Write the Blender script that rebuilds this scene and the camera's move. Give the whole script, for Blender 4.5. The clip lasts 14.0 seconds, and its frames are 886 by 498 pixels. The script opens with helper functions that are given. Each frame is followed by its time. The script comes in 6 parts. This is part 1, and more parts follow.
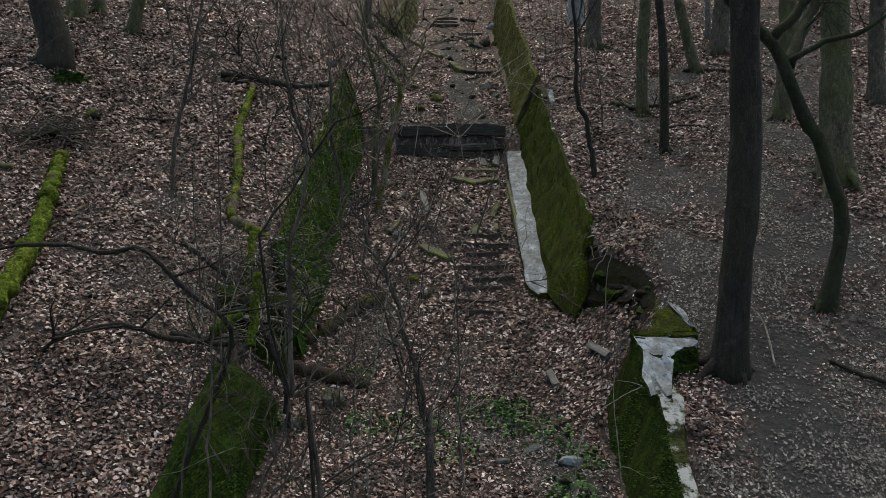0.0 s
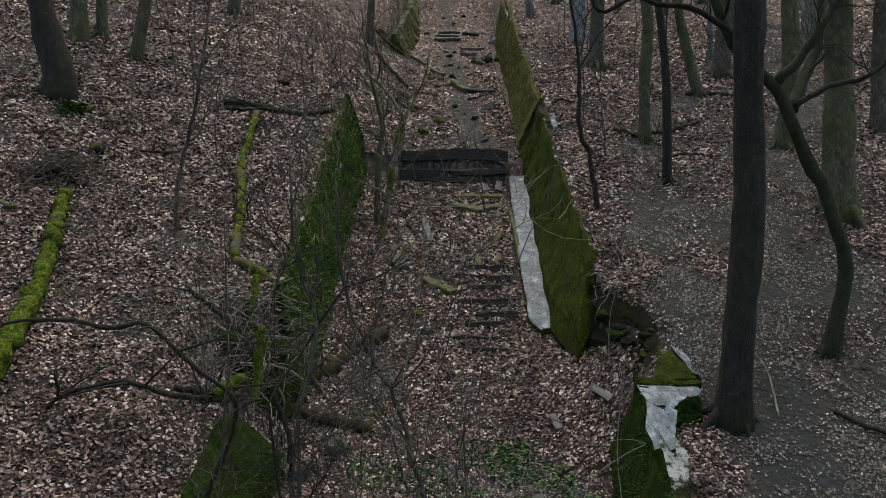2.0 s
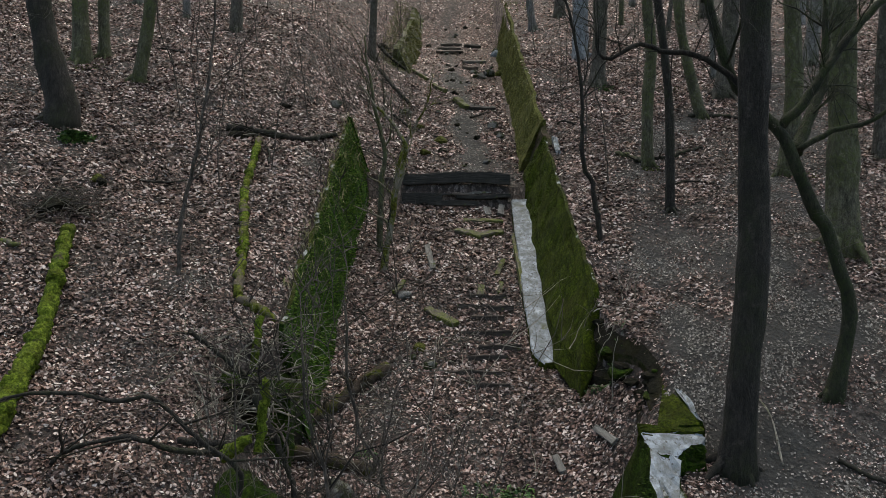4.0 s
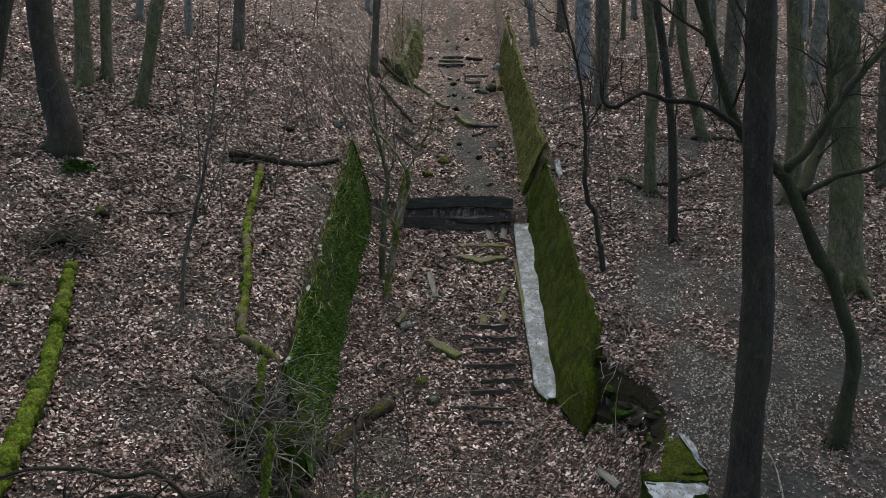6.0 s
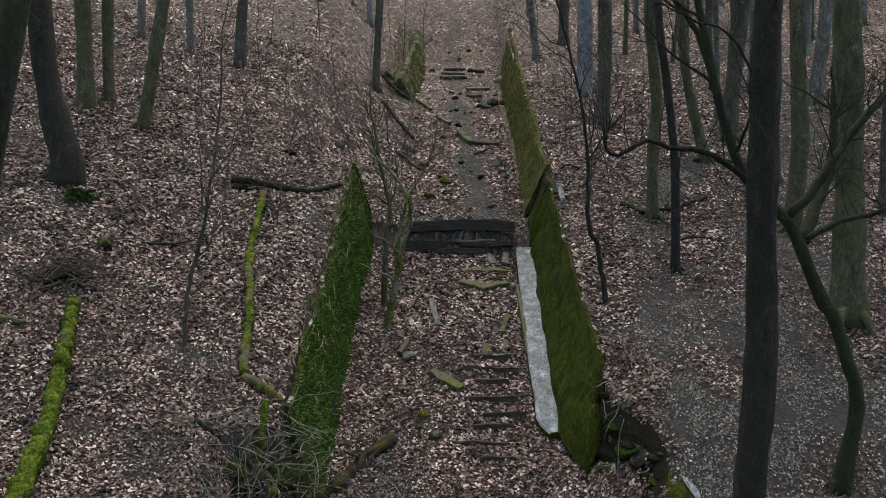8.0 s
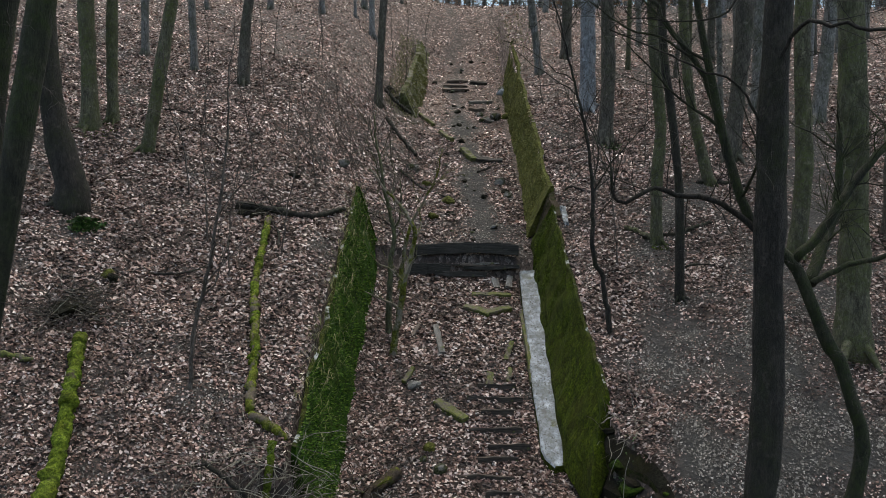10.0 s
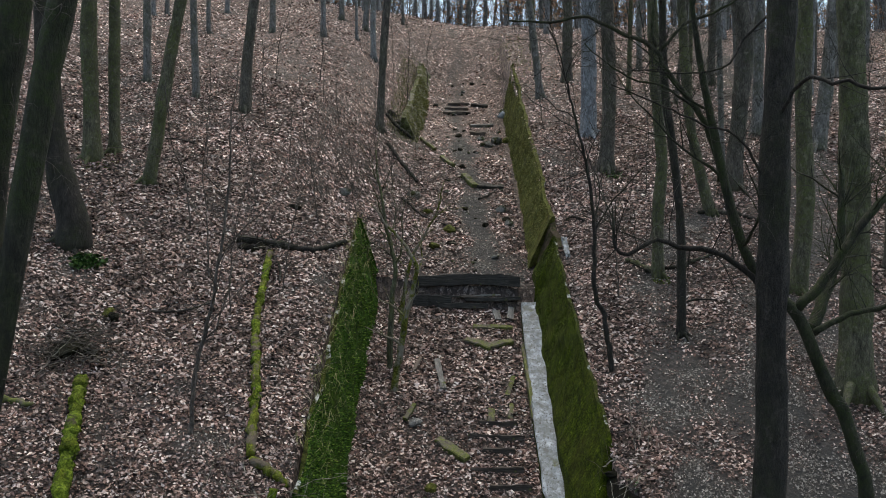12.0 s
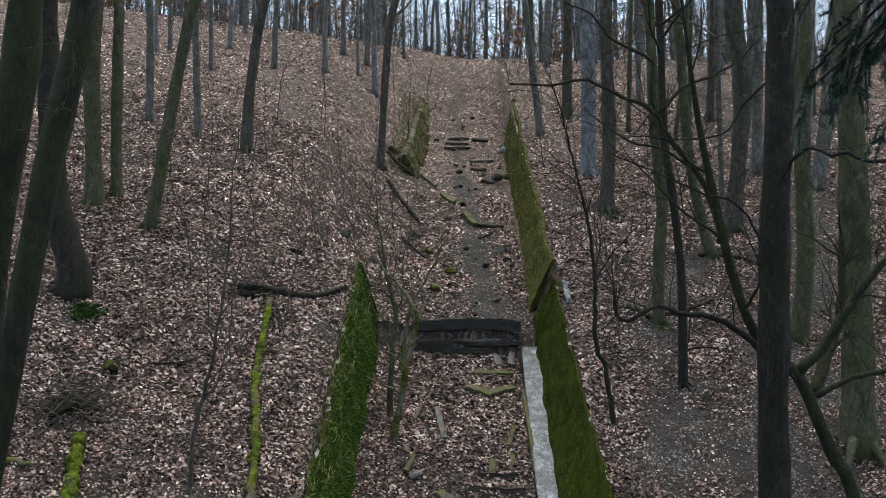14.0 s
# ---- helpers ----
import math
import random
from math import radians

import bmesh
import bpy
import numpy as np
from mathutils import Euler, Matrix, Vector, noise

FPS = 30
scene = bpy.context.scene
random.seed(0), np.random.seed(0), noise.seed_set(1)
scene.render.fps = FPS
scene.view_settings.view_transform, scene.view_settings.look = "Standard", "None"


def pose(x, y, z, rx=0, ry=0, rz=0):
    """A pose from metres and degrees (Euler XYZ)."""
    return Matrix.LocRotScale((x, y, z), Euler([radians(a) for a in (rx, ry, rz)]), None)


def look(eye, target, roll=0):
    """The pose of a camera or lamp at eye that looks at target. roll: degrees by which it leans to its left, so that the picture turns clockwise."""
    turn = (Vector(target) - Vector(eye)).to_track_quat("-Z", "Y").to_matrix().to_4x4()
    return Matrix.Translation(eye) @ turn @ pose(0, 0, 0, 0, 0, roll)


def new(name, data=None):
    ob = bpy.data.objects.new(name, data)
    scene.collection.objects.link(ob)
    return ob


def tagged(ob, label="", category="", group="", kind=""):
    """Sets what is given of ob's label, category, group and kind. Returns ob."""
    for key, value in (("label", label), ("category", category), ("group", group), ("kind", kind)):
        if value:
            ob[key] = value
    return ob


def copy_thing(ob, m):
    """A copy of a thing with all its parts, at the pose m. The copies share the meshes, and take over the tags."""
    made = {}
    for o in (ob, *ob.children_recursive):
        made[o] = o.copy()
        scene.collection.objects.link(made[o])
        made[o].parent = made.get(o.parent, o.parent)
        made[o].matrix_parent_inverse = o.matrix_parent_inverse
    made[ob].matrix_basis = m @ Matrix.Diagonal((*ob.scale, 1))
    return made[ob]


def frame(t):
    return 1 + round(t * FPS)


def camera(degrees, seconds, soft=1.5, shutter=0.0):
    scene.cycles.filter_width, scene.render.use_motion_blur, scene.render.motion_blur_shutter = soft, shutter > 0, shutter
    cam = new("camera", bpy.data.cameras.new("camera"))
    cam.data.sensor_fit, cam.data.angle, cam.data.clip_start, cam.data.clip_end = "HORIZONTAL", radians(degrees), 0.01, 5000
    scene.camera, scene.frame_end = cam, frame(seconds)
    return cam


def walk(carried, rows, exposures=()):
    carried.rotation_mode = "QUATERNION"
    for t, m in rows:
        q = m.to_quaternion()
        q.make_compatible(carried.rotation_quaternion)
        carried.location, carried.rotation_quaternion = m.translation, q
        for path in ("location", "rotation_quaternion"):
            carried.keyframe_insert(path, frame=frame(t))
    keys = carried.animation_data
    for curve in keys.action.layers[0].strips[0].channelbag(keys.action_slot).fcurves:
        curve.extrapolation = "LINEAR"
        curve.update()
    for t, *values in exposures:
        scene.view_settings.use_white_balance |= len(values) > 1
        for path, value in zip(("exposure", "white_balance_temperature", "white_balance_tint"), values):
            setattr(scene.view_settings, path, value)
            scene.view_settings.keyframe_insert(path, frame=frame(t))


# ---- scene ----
cam = camera(59.0, 14.0, soft=0.75)
METRES, EYE, TILT, LEAN, TURN = 4.0, 1.5, 0.0, 0.0, 0.0
ROWS = [
    (0.0, 0.0, 0.0, 0.0, -0.0, 0.0, 0.0),
    (0.5, -0.0024, -0.001, 0.0399, 0.03, 0.0, -0.02),
    (1.0, -0.0039, -0.0012, 0.0757, 0.05, 0.04, -0.03),
    (1.5, -0.0056, -0.0003, 0.1109, 0.08, 0.05, -0.03),
    (2.0, -0.0064, -0.0011, 0.1461, 0.1, 0.03, -0.03),
    (2.5, -0.0086, -0.001, 0.1811, 0.1, 0.01, -0.06),
    (3.0, -0.0119, 0.0005, 0.2165, 0.1, -0.0, -0.08),
    (5.5, -0.0247, 0.0022, 0.4068, 0.19, -0.13, -0.21),
    (6.0, -0.0282, 0.0035, 0.4427, 0.17, -0.14, -0.24),
    (6.5, -0.0301, 0.004, 0.4802, 0.19, -0.17, -0.26),
    (7.0, -0.0321, 0.0057, 0.5178, 0.2, -0.19, -0.28),
    (7.5, -0.0317, 0.0061, 0.5549, 0.23, -0.22, -0.31),
    (8.0, -0.0354, 0.0063, 0.5912, 0.24, -0.25, -0.32),
    (10.5, -0.0617, 0.0013, 0.7699, 0.25, -0.35, -0.44),
    (11.0, -0.0627, 0.002, 0.8013, 0.27, -0.31, -0.45),
    (11.5, -0.0636, 0.0028, 0.8333, 0.28, 0.02, -0.45),
    (12.0, -0.0639, 0.0044, 0.8616, 0.28, 0.43, -0.45),
    (12.5, -0.0635, 0.0034, 0.8899, 0.29, 0.83, -0.45),
    (13.0, -0.0621, 0.0031, 0.923, 0.32, 1.23, -0.45),
    (13.5, -0.0627, 0.0027, 0.9587, 0.33, 1.65, -0.45),
    (14.0, -0.0636, 0.0022, 0.9955, 0.34, 2.03, -0.45),
]
walk(cam, [(t, pose(0, 0, EYE, TILT, LEAN, TURN) @ pose(METRES * x, METRES * y, METRES * z, 90 + pitch, roll, yaw)) for t, x, y, z, yaw, pitch, roll in ROWS],
     exposures=[(0.0, 0.9, 7800, 1), (3.0, 1.1, 7750, 1), (8.0, 1.25, 7650, 2), (14.0, 1.38, 7600, 2)])

# ---- light ----
SUN_EL, SUN_ROT = radians(74), radians(15)
world = bpy.data.worlds.new("overcast_sky")
scene.world = world
world.use_nodes = True
wn = world.node_tree
sky = wn.nodes.new("ShaderNodeTexSky")
sky.sky_type, sky.sun_disc = "NISHITA", False
sky.sun_elevation, sky.sun_rotation = SUN_EL, SUN_ROT
sky.air_density, sky.dust_density, sky.ozone_density = 1.0, 2.0, 1.0
wn.nodes["Background"].inputs["Strength"].default_value = 0.15
wn.links.new(sky.outputs["Color"], wn.nodes["Background"].inputs["Color"])
sun = new("sun", bpy.data.lights.new("sun", "SUN"))
sun.data.energy, sun.data.angle, sun.data.color = 1.1, radians(60), (1.0, 0.94, 0.87)
sun.matrix_world = look((0, 0, 0), (-math.sin(SUN_ROT) * math.cos(SUN_EL), -math.cos(SUN_ROT) * math.cos(SUN_EL), -math.sin(SUN_EL)))

# ---- materials ----


class Mat:
    """A node material with short ways to add nodes."""

    def __init__(self, name, rough=0.85, metal=0.0):
        self.m = bpy.data.materials.new(name)
        self.m.use_nodes = True
        self.t = self.m.node_tree
        self.b = self.t.nodes["Principled BSDF"]
        self.b.inputs["Roughness"].default_value = rough
        self.b.inputs["Metallic"].default_value = metal
        self.b.inputs["Specular IOR Level"].default_value = 0.3
        self.co = self.t.nodes.new("ShaderNodeTexCoord").outputs["Object"]

    def link(self, a, b):
        self.t.links.new(a, b)

    def mapped(self, scale):
        n = self.t.nodes.new("ShaderNodeMapping")
        n.inputs["Scale"].default_value = scale
        self.link(self.co, n.inputs["Vector"])
        return n.outputs["Vector"]

    def noise(self, scale, detail=5.0, stretch=None, rough=0.6):
        n = self.t.nodes.new("ShaderNodeTexNoise")
        n.inputs["Scale"].default_value, n.inputs["Detail"].default_value, n.inputs["Roughness"].default_value = scale, detail, rough
        self.link(self.mapped(stretch) if stretch else self.co, n.inputs["Vector"])
        return n.outputs["Fac"]

    def cells(self, scale, stretch=None):
        n = self.t.nodes.new("ShaderNodeTexVoronoi")
        n.inputs["Scale"].default_value = scale
        self.link(self.mapped(stretch) if stretch else self.co, n.inputs["Vector"])
        return n

    def ramp(self, fac, *stops):
        n = self.t.nodes.new("ShaderNodeValToRGB")
        e = n.color_ramp.elements
        while len(e) < len(stops):
            e.new(0.5)
        for k, (p, c) in zip(e, stops):
            k.position, k.color = p, (*c, 1) if len(c) == 3 else c
        self.link(fac, n.inputs["Fac"])
        return n.outputs["Color"]

    def grey(self, fac, lo, hi):
        return self.ramp(fac, (lo, (0, 0, 0)), (hi, (1, 1, 1)))

    def mix(self, fac, a, b, how="MIX"):
        n = self.t.nodes.new("ShaderNodeMix")
        n.data_type, n.blend_type = "RGBA", how
        for sock, v in ((n.inputs["Factor"], fac), (n.inputs["A"], a), (n.inputs["B"], b)):
            if isinstance(v, (int, float)):
                sock.default_value = v
            elif isinstance(v, tuple):
                sock.default_value = (*v, 1)
            else:
                self.link(v, sock)
        return n.outputs["Result"]

    def attr(self, name):
        n = self.t.nodes.new("ShaderNodeAttribute")
        n.attribute_name = name
        return n.outputs["Fac"]

    def island(self):
        return self.t.nodes.new("ShaderNodeNewGeometry").outputs["Random Per Island"]

    def each(self):
        return self.t.nodes.new("ShaderNodeObjectInfo").outputs["Random"]

    def color(self, c):
        if isinstance(c, tuple):
            self.b.inputs["Base Color"].default_value = (*c, 1)
        else:
            self.link(c, self.b.inputs["Base Color"])
        return self

    def bump(self, height, strength=0.6, distance=0.02):
        n = self.t.nodes.new("ShaderNodeBump")
        n.inputs["Strength"].default_value, n.inputs["Distance"].default_value = strength, distance
        self.link(height, n.inputs["Height"])
        self.link(n.outputs["Normal"], self.b.inputs["Normal"])
        return self


def ground_material():
    k = Mat("leafy_soil", 0.9)
    soil = k.ramp(k.noise(3.0, 8), (0.3, (0.01, 0.0103, 0.0107)), (0.55, (0.019, 0.0196, 0.0203)), (0.75, (0.04, 0.0412, 0.0425)))
    grit = k.ramp(k.noise(70, 6, None, 0.8), (0.42, (0.012, 0.0118, 0.0114)), (0.55, (0.034, 0.034, 0.034)), (0.68, (0.13, 0.129, 0.127)))
    soil = k.mix(0.5, soil, grit)
    soil = k.mix(k.grey(k.noise(1.1, 6, None, 0.7), 0.45, 0.6), soil, k.mix(0.5, soil, (0.014, 0.0136, 0.013)))
    v1 = k.cells(14, (1, 1, 0.6))
    bits = k.ramp(v1.outputs["Color"], (0.2, (0.02, 0.0155, 0.014)), (0.45, (0.05, 0.034, 0.029)), (0.65, (0.11, 0.08, 0.071)), (0.85, (0.22, 0.182, 0.168)))
    bits = k.mix(k.grey(k.noise(25, 4), 0.35, 0.65), (0.026, 0.02, 0.018), bits)
    patch = k.ramp(k.noise(0.7, 5), (0.3, (0.62, 0.6, 0.6)), (0.7, (1.0, 1.0, 1.0)))
    bits = k.mix(1.0, bits, patch, "MULTIPLY")
    # Upslope brightening: distance haze put into the colour, besides drier litter.
    bits = k.mix(k.attr("dry_haze"), bits, k.mix(1.0, bits, (2.6, 2.5, 2.45), "MULTIPLY"))
    k.color(k.mix(k.attr("litter"), soil, bits))
    return k.bump(k.mix(0.5, v1.outputs["Distance"], k.noise(30, 5)), 0.9, 0.05).m


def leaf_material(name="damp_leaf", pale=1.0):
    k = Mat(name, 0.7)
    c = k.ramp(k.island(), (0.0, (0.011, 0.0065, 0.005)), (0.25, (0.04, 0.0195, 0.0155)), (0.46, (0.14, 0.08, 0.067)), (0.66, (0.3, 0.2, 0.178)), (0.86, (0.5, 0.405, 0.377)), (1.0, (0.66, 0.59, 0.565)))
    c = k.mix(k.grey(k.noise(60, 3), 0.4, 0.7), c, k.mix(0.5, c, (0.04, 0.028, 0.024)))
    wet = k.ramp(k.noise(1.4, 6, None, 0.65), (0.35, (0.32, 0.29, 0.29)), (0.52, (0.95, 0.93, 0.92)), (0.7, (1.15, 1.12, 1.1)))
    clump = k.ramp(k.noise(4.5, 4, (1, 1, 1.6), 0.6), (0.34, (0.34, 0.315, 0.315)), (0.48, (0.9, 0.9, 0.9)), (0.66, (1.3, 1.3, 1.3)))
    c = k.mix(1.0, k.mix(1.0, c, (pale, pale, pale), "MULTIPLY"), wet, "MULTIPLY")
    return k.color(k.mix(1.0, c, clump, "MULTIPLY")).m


def scrap_material():
    k = Mat("leaf_scrap", 0.8)
    return k.color(k.ramp(k.island(), (0.0, (0.015, 0.013, 0.012)), (0.3, (0.05, 0.044, 0.04)), (0.6, (0.09, 0.084, 0.08)), (0.85, (0.15, 0.139, 0.132)), (1.0, (0.25, 0.235, 0.22)))).m


def bark_material(name, dark, light, algae, amount):
    k = Mat(name, 0.9)
    ridges = k.mix(0.5, k.noise(8, 7, (1, 1, 0.4), 0.75), k.noise(34, 6, (1, 1, 0.3), 0.75))
    c = k.ramp(ridges, (0.38, tuple(0.5 * v for v in dark)), (0.5, tuple((u + v) / 2 for u, v in zip(dark, light))), (0.62, tuple(1.4 * v for v in light)))
    blotch = k.grey(k.noise(1.6, 6), 0.62 - 0.35 * amount, 0.78 - 0.3 * amount)
    c = k.mix(k.mix(1.0, blotch, k.grey(k.noise(14, 4), 0.3, 0.62), "MULTIPLY"), c, k.mix(0.35, algae, k.ramp(k.noise(50, 4), (0.3, (0, 0, 0)), (0.7, algae))))
    c = k.mix(k.grey(k.noise(6, 7, None, 0.7), 0.58, 0.7), c, tuple(1.7 * v for v in light))
    c = k.mix(k.grey(k.noise(3, 6, (1, 1, 0.5), 0.7), 0.5, 0.62), c, k.mix(0.5, c, tuple(0.5 * v for v in dark)))
    return k.color(c).bump(k.mix(0.4, ridges, k.noise(60, 4, (1, 1, 0.4))), 1.0, 0.05).m


def moss_material(name, deep, bright, bare, cover):
    k = Mat(name, 0.95)
    k.b.inputs["Specular IOR Level"].default_value = 0.1
    half = tuple((a + b) / 2 for a, b in zip(deep, bright))
    green = k.ramp(k.noise(26, 6, None, 0.75), (0.3, tuple(0.5 * a for a in deep)), (0.45, deep), (0.58, half), (0.72, bright))
    green = k.mix(k.grey(k.noise(4.5, 6), 0.42, 0.62), green, k.mix(1.0, green, (0.55, 0.52, 0.45), "MULTIPLY"))
    green = k.mix(k.grey(k.noise(1.3, 5), 0.45, 0.7), green, k.mix(0.3, green, (0.07, 0.062, 0.018)))
    green = k.mix(k.grey(k.noise(3.0, 6, (0.7, 2.6, 0.6), 0.65), 0.4, 0.62), k.mix(1.0, green, (0.6, 0.62, 0.6), "MULTIPLY"), green)
    c = k.mix(k.grey(k.noise(3.2, 8, None, 0.7), cover, cover + 0.08), green, bare)
    return k.color(c).bump(k.mix(0.5, k.noise(60, 4), k.noise(11, 5)), 1.0, 0.05).m


def concrete_material():
    k = Mat("weathered_concrete", 0.85)
    c = k.ramp(k.noise(5, 8), (0.3, (0.13, 0.147, 0.168)), (0.55, (0.27, 0.3, 0.34)), (0.75, (0.46, 0.505, 0.565)))
    c = k.mix(k.grey(k.noise(22, 5, (1, 0.6, 1)), 0.57, 0.63), c, (0.07, 0.07, 0.066))
    c = k.mix(k.grey(k.noise(2.2, 6), 0.6, 0.7), c, (0.1, 0.11, 0.04))
    c = k.mix(k.grey(k.noise(7, 8, (1, 0.5, 1), 0.75), 0.46, 0.6), c, k.mix(0.65, c, (0.09, 0.09, 0.086)))
    c = k.mix(k.grey(k.noise(2.6, 9, None, 0.75), 0.48, 0.57), c, k.mix(0.6, c, (0.085, 0.086, 0.078)))
    c = k.mix(k.grey(k.noise(14, 7, (1, 0.1, 1), 0.7), 0.52, 0.62), c, k.mix(0.5, c, (0.1, 0.1, 0.095)))
    return k.color(c).bump(k.noise(35, 6), 0.7, 0.015).m


def wood_material(name, dark, light, moss):
    k = Mat(name, 0.85)
    grain = k.noise(6, 6, (0.35, 3, 3), 0.7)
    c = k.ramp(grain, (0.3, dark), (0.7, light))
    c = k.mix(k.grey(k.noise(16, 7, (0.12, 2.5, 2.5), 0.7), 0.46, 0.6), c, k.mix(0.6, c, tuple(0.4 * v for v in dark)))
    c = k.mix(k.grey(k.noise(9, 6, (0.2, 1.5, 1.5), 0.75), 0.58, 0.66), c, tuple(1.5 * v for v in light))
    c = k.mix(k.grey(k.noise(5, 8, None, 0.7), 0.68 - 0.27 * moss, 0.76 - 0.25 * moss), c, k.ramp(k.noise(30, 4), (0.35, (0.03, 0.036, 0.01)), (0.65, (0.1, 0.112, 0.025))))
    return k.color(c).bump(grain, 0.8, 0.015).m


OLD_TOP = moss_material("stained_concrete_top", (0.03, 0.035, 0.012), (0.1, 0.11, 0.04), (0.34, 0.35, 0.345), 0.5)
LIP = moss_material("mossy_wall_edge", (0.02, 0.03, 0.005), (0.09, 0.1, 0.02), (0.3, 0.31, 0.3), 0.56)
# Doubled paleness carries distance haze in the leaf colour, besides dry leaves.
LEAF_DRY_HAZED = leaf_material("dry_hazed_leaf", 2.0)
GROUND, LEAF, SCRAP, CONCRETE = ground_material(), leaf_material(), scrap_material(), concrete_material()
BARK_DARK = bark_material("dark_bark", (0.006, 0.005, 0.0045), (0.027, 0.023, 0.02), (0.022, 0.026, 0.01), 0.5)
BARK_MOSS = bark_material("mossy_near_bark", (0.006, 0.006, 0.004), (0.03, 0.029, 0.02), (0.026, 0.038, 0.009), 0.75)
BARK_GREEN = bark_material("algae_bark", (0.02, 0.019, 0.013), (0.09, 0.086, 0.06), (0.07, 0.082, 0.026), 0.7)
BARK_BROWN = bark_material("brown_grey_bark", (0.024, 0.021, 0.018), (0.085, 0.077, 0.066), (0.05, 0.056, 0.03), 0.45)
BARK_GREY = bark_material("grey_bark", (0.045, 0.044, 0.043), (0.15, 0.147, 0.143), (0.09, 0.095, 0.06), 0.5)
# Grey bark lightened for the far trees; distance haze is in this colour.
BARK_FAR = bark_material("hazed_grey_bark", (0.075, 0.074, 0.076), (0.19, 0.19, 0.195), (0.11, 0.115, 0.09), 0.4)
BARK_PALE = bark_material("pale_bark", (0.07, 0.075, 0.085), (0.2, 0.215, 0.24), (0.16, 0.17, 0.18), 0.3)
TWIG = bark_material("twig_bark", (0.028, 0.023, 0.02), (0.095, 0.08, 0.07), (0.055, 0.058, 0.032), 0.25)
DRY_TWIG = bark_material("dry_twig", (0.1, 0.088, 0.075), (0.27, 0.25, 0.21), (0.11, 0.115, 0.055), 0.3)
MOSS_WALL = moss_material("mossy_concrete", (0.019, 0.031, 0.002), (0.09, 0.122, 0.006), (0.045, 0.043, 0.022), 0.7)
MOSS_LUSH = moss_material("lush_mossy_concrete", (0.012, 0.04, 0.003), (0.075, 0.15, 0.01), (0.05, 0.055, 0.03), 0.7)
MOSS_DEEP = moss_material("deep_green_mossy_concrete", (0.01, 0.026, 0.002), (0.055, 0.1, 0.008), (0.022, 0.02, 0.012), 0.62)
MOSS_OLIVE = moss_material("olive_mossy_concrete", (0.06, 0.066, 0.024), (0.16, 0.165, 0.07), (0.15, 0.14, 0.115), 0.5)
MOSS_OLD = moss_material("yellowed_moss", (0.06, 0.066, 0.016), (0.18, 0.182, 0.05), (0.12, 0.115, 0.075), 0.62)
MOSS_LOG = moss_material("log_moss", (0.055, 0.088, 0.009), (0.26, 0.33, 0.045), (0.05, 0.04, 0.03), 0.58)
MOSS_PATCHY = moss_material("patchy_log_moss", (0.08, 0.1, 0.014), (0.28, 0.32, 0.05), (0.1, 0.082, 0.065), 0.5)
LOG_BROWN = moss_material("rotten_log_bark", (0.06, 0.07, 0.012), (0.17, 0.18, 0.03), (0.045, 0.035, 0.028), 0.42)
MOSS_TAN = moss_material("mossy_tan_bark", (0.08, 0.09, 0.02), (0.25, 0.26, 0.05), (0.15, 0.135, 0.11), 0.46)
WOOD_OLD = wood_material("weathered_plank", (0.045, 0.035, 0.03), (0.16, 0.13, 0.11), 0.1)
WOOD_DARK = wood_material("dark_plank", (0.018, 0.014, 0.012), (0.075, 0.06, 0.05), 0.2)
WOOD_MOSS = wood_material("mossy_plank", (0.045, 0.038, 0.03), (0.13, 0.115, 0.09), 0.95)
WOOD_BLACK = wood_material("wet_black_sleeper", (0.01, 0.0095, 0.009), (0.052, 0.047, 0.042), 0.2)
WOOD_GREY = wood_material("grey_plank", (0.07, 0.067, 0.063), (0.2, 0.193, 0.185), 0.4)
BARE_BROWN = moss_material("brown_weathered_concrete", (0.022, 0.026, 0.008), (0.06, 0.064, 0.018), (0.045, 0.034, 0.025), 0.48)
# Earth colour taken near black, with the shade of hollows put into it.
MOUND = moss_material("shade_dark_earth", (0.01, 0.0095, 0.007), (0.028, 0.028, 0.018), (0.014, 0.012, 0.01), 0.5)
STONE = moss_material("rubble_stone", (0.035, 0.04, 0.02), (0.08, 0.085, 0.035), (0.12, 0.12, 0.115), 0.45)
GRASS = Mat("dry_grass", 0.8)
GRASS.color(GRASS.ramp(GRASS.island(), (0.0, (0.05, 0.075, 0.015)), (0.5, (0.13, 0.14, 0.05)), (1.0, (0.3, 0.26, 0.15))))
GRASS = GRASS.m

# ---- the lie of the land ----
LATTICE = np.random.RandomState(7).rand(256, 256)


def wave(x, y, size, seed=0):
    """Smooth noise, about -1 to 1, with features of that size in metres."""
    u, v = np.asarray(x, float) / size + 31.7 * seed + 100, np.asarray(y, float) / size + 17.3 * seed + 100
    i, j = np.floor(u).astype(int), np.floor(v).astype(int)
    f, g = u - i, v - j
    f, g = f * f * (3 - 2 * f), g * g * (3 - 2 * g)
    a, b = LATTICE[i % 256, j % 256], LATTICE[(i + 1) % 256, j % 256]
    c, d = LATTICE[i % 256, (j + 1) % 256], LATTICE[(i + 1) % 256, (j + 1) % 256]
    return 2 * ((a * (1 - f) + b * f) * (1 - g) + (c * (1 - f) + d * f) * g) - 1


def ease(x, lo, hi):
    s = np.clip((np.asarray(x, float) - lo) / (hi - lo), 0, 1)
    return s * s * (3 - 2 * s)


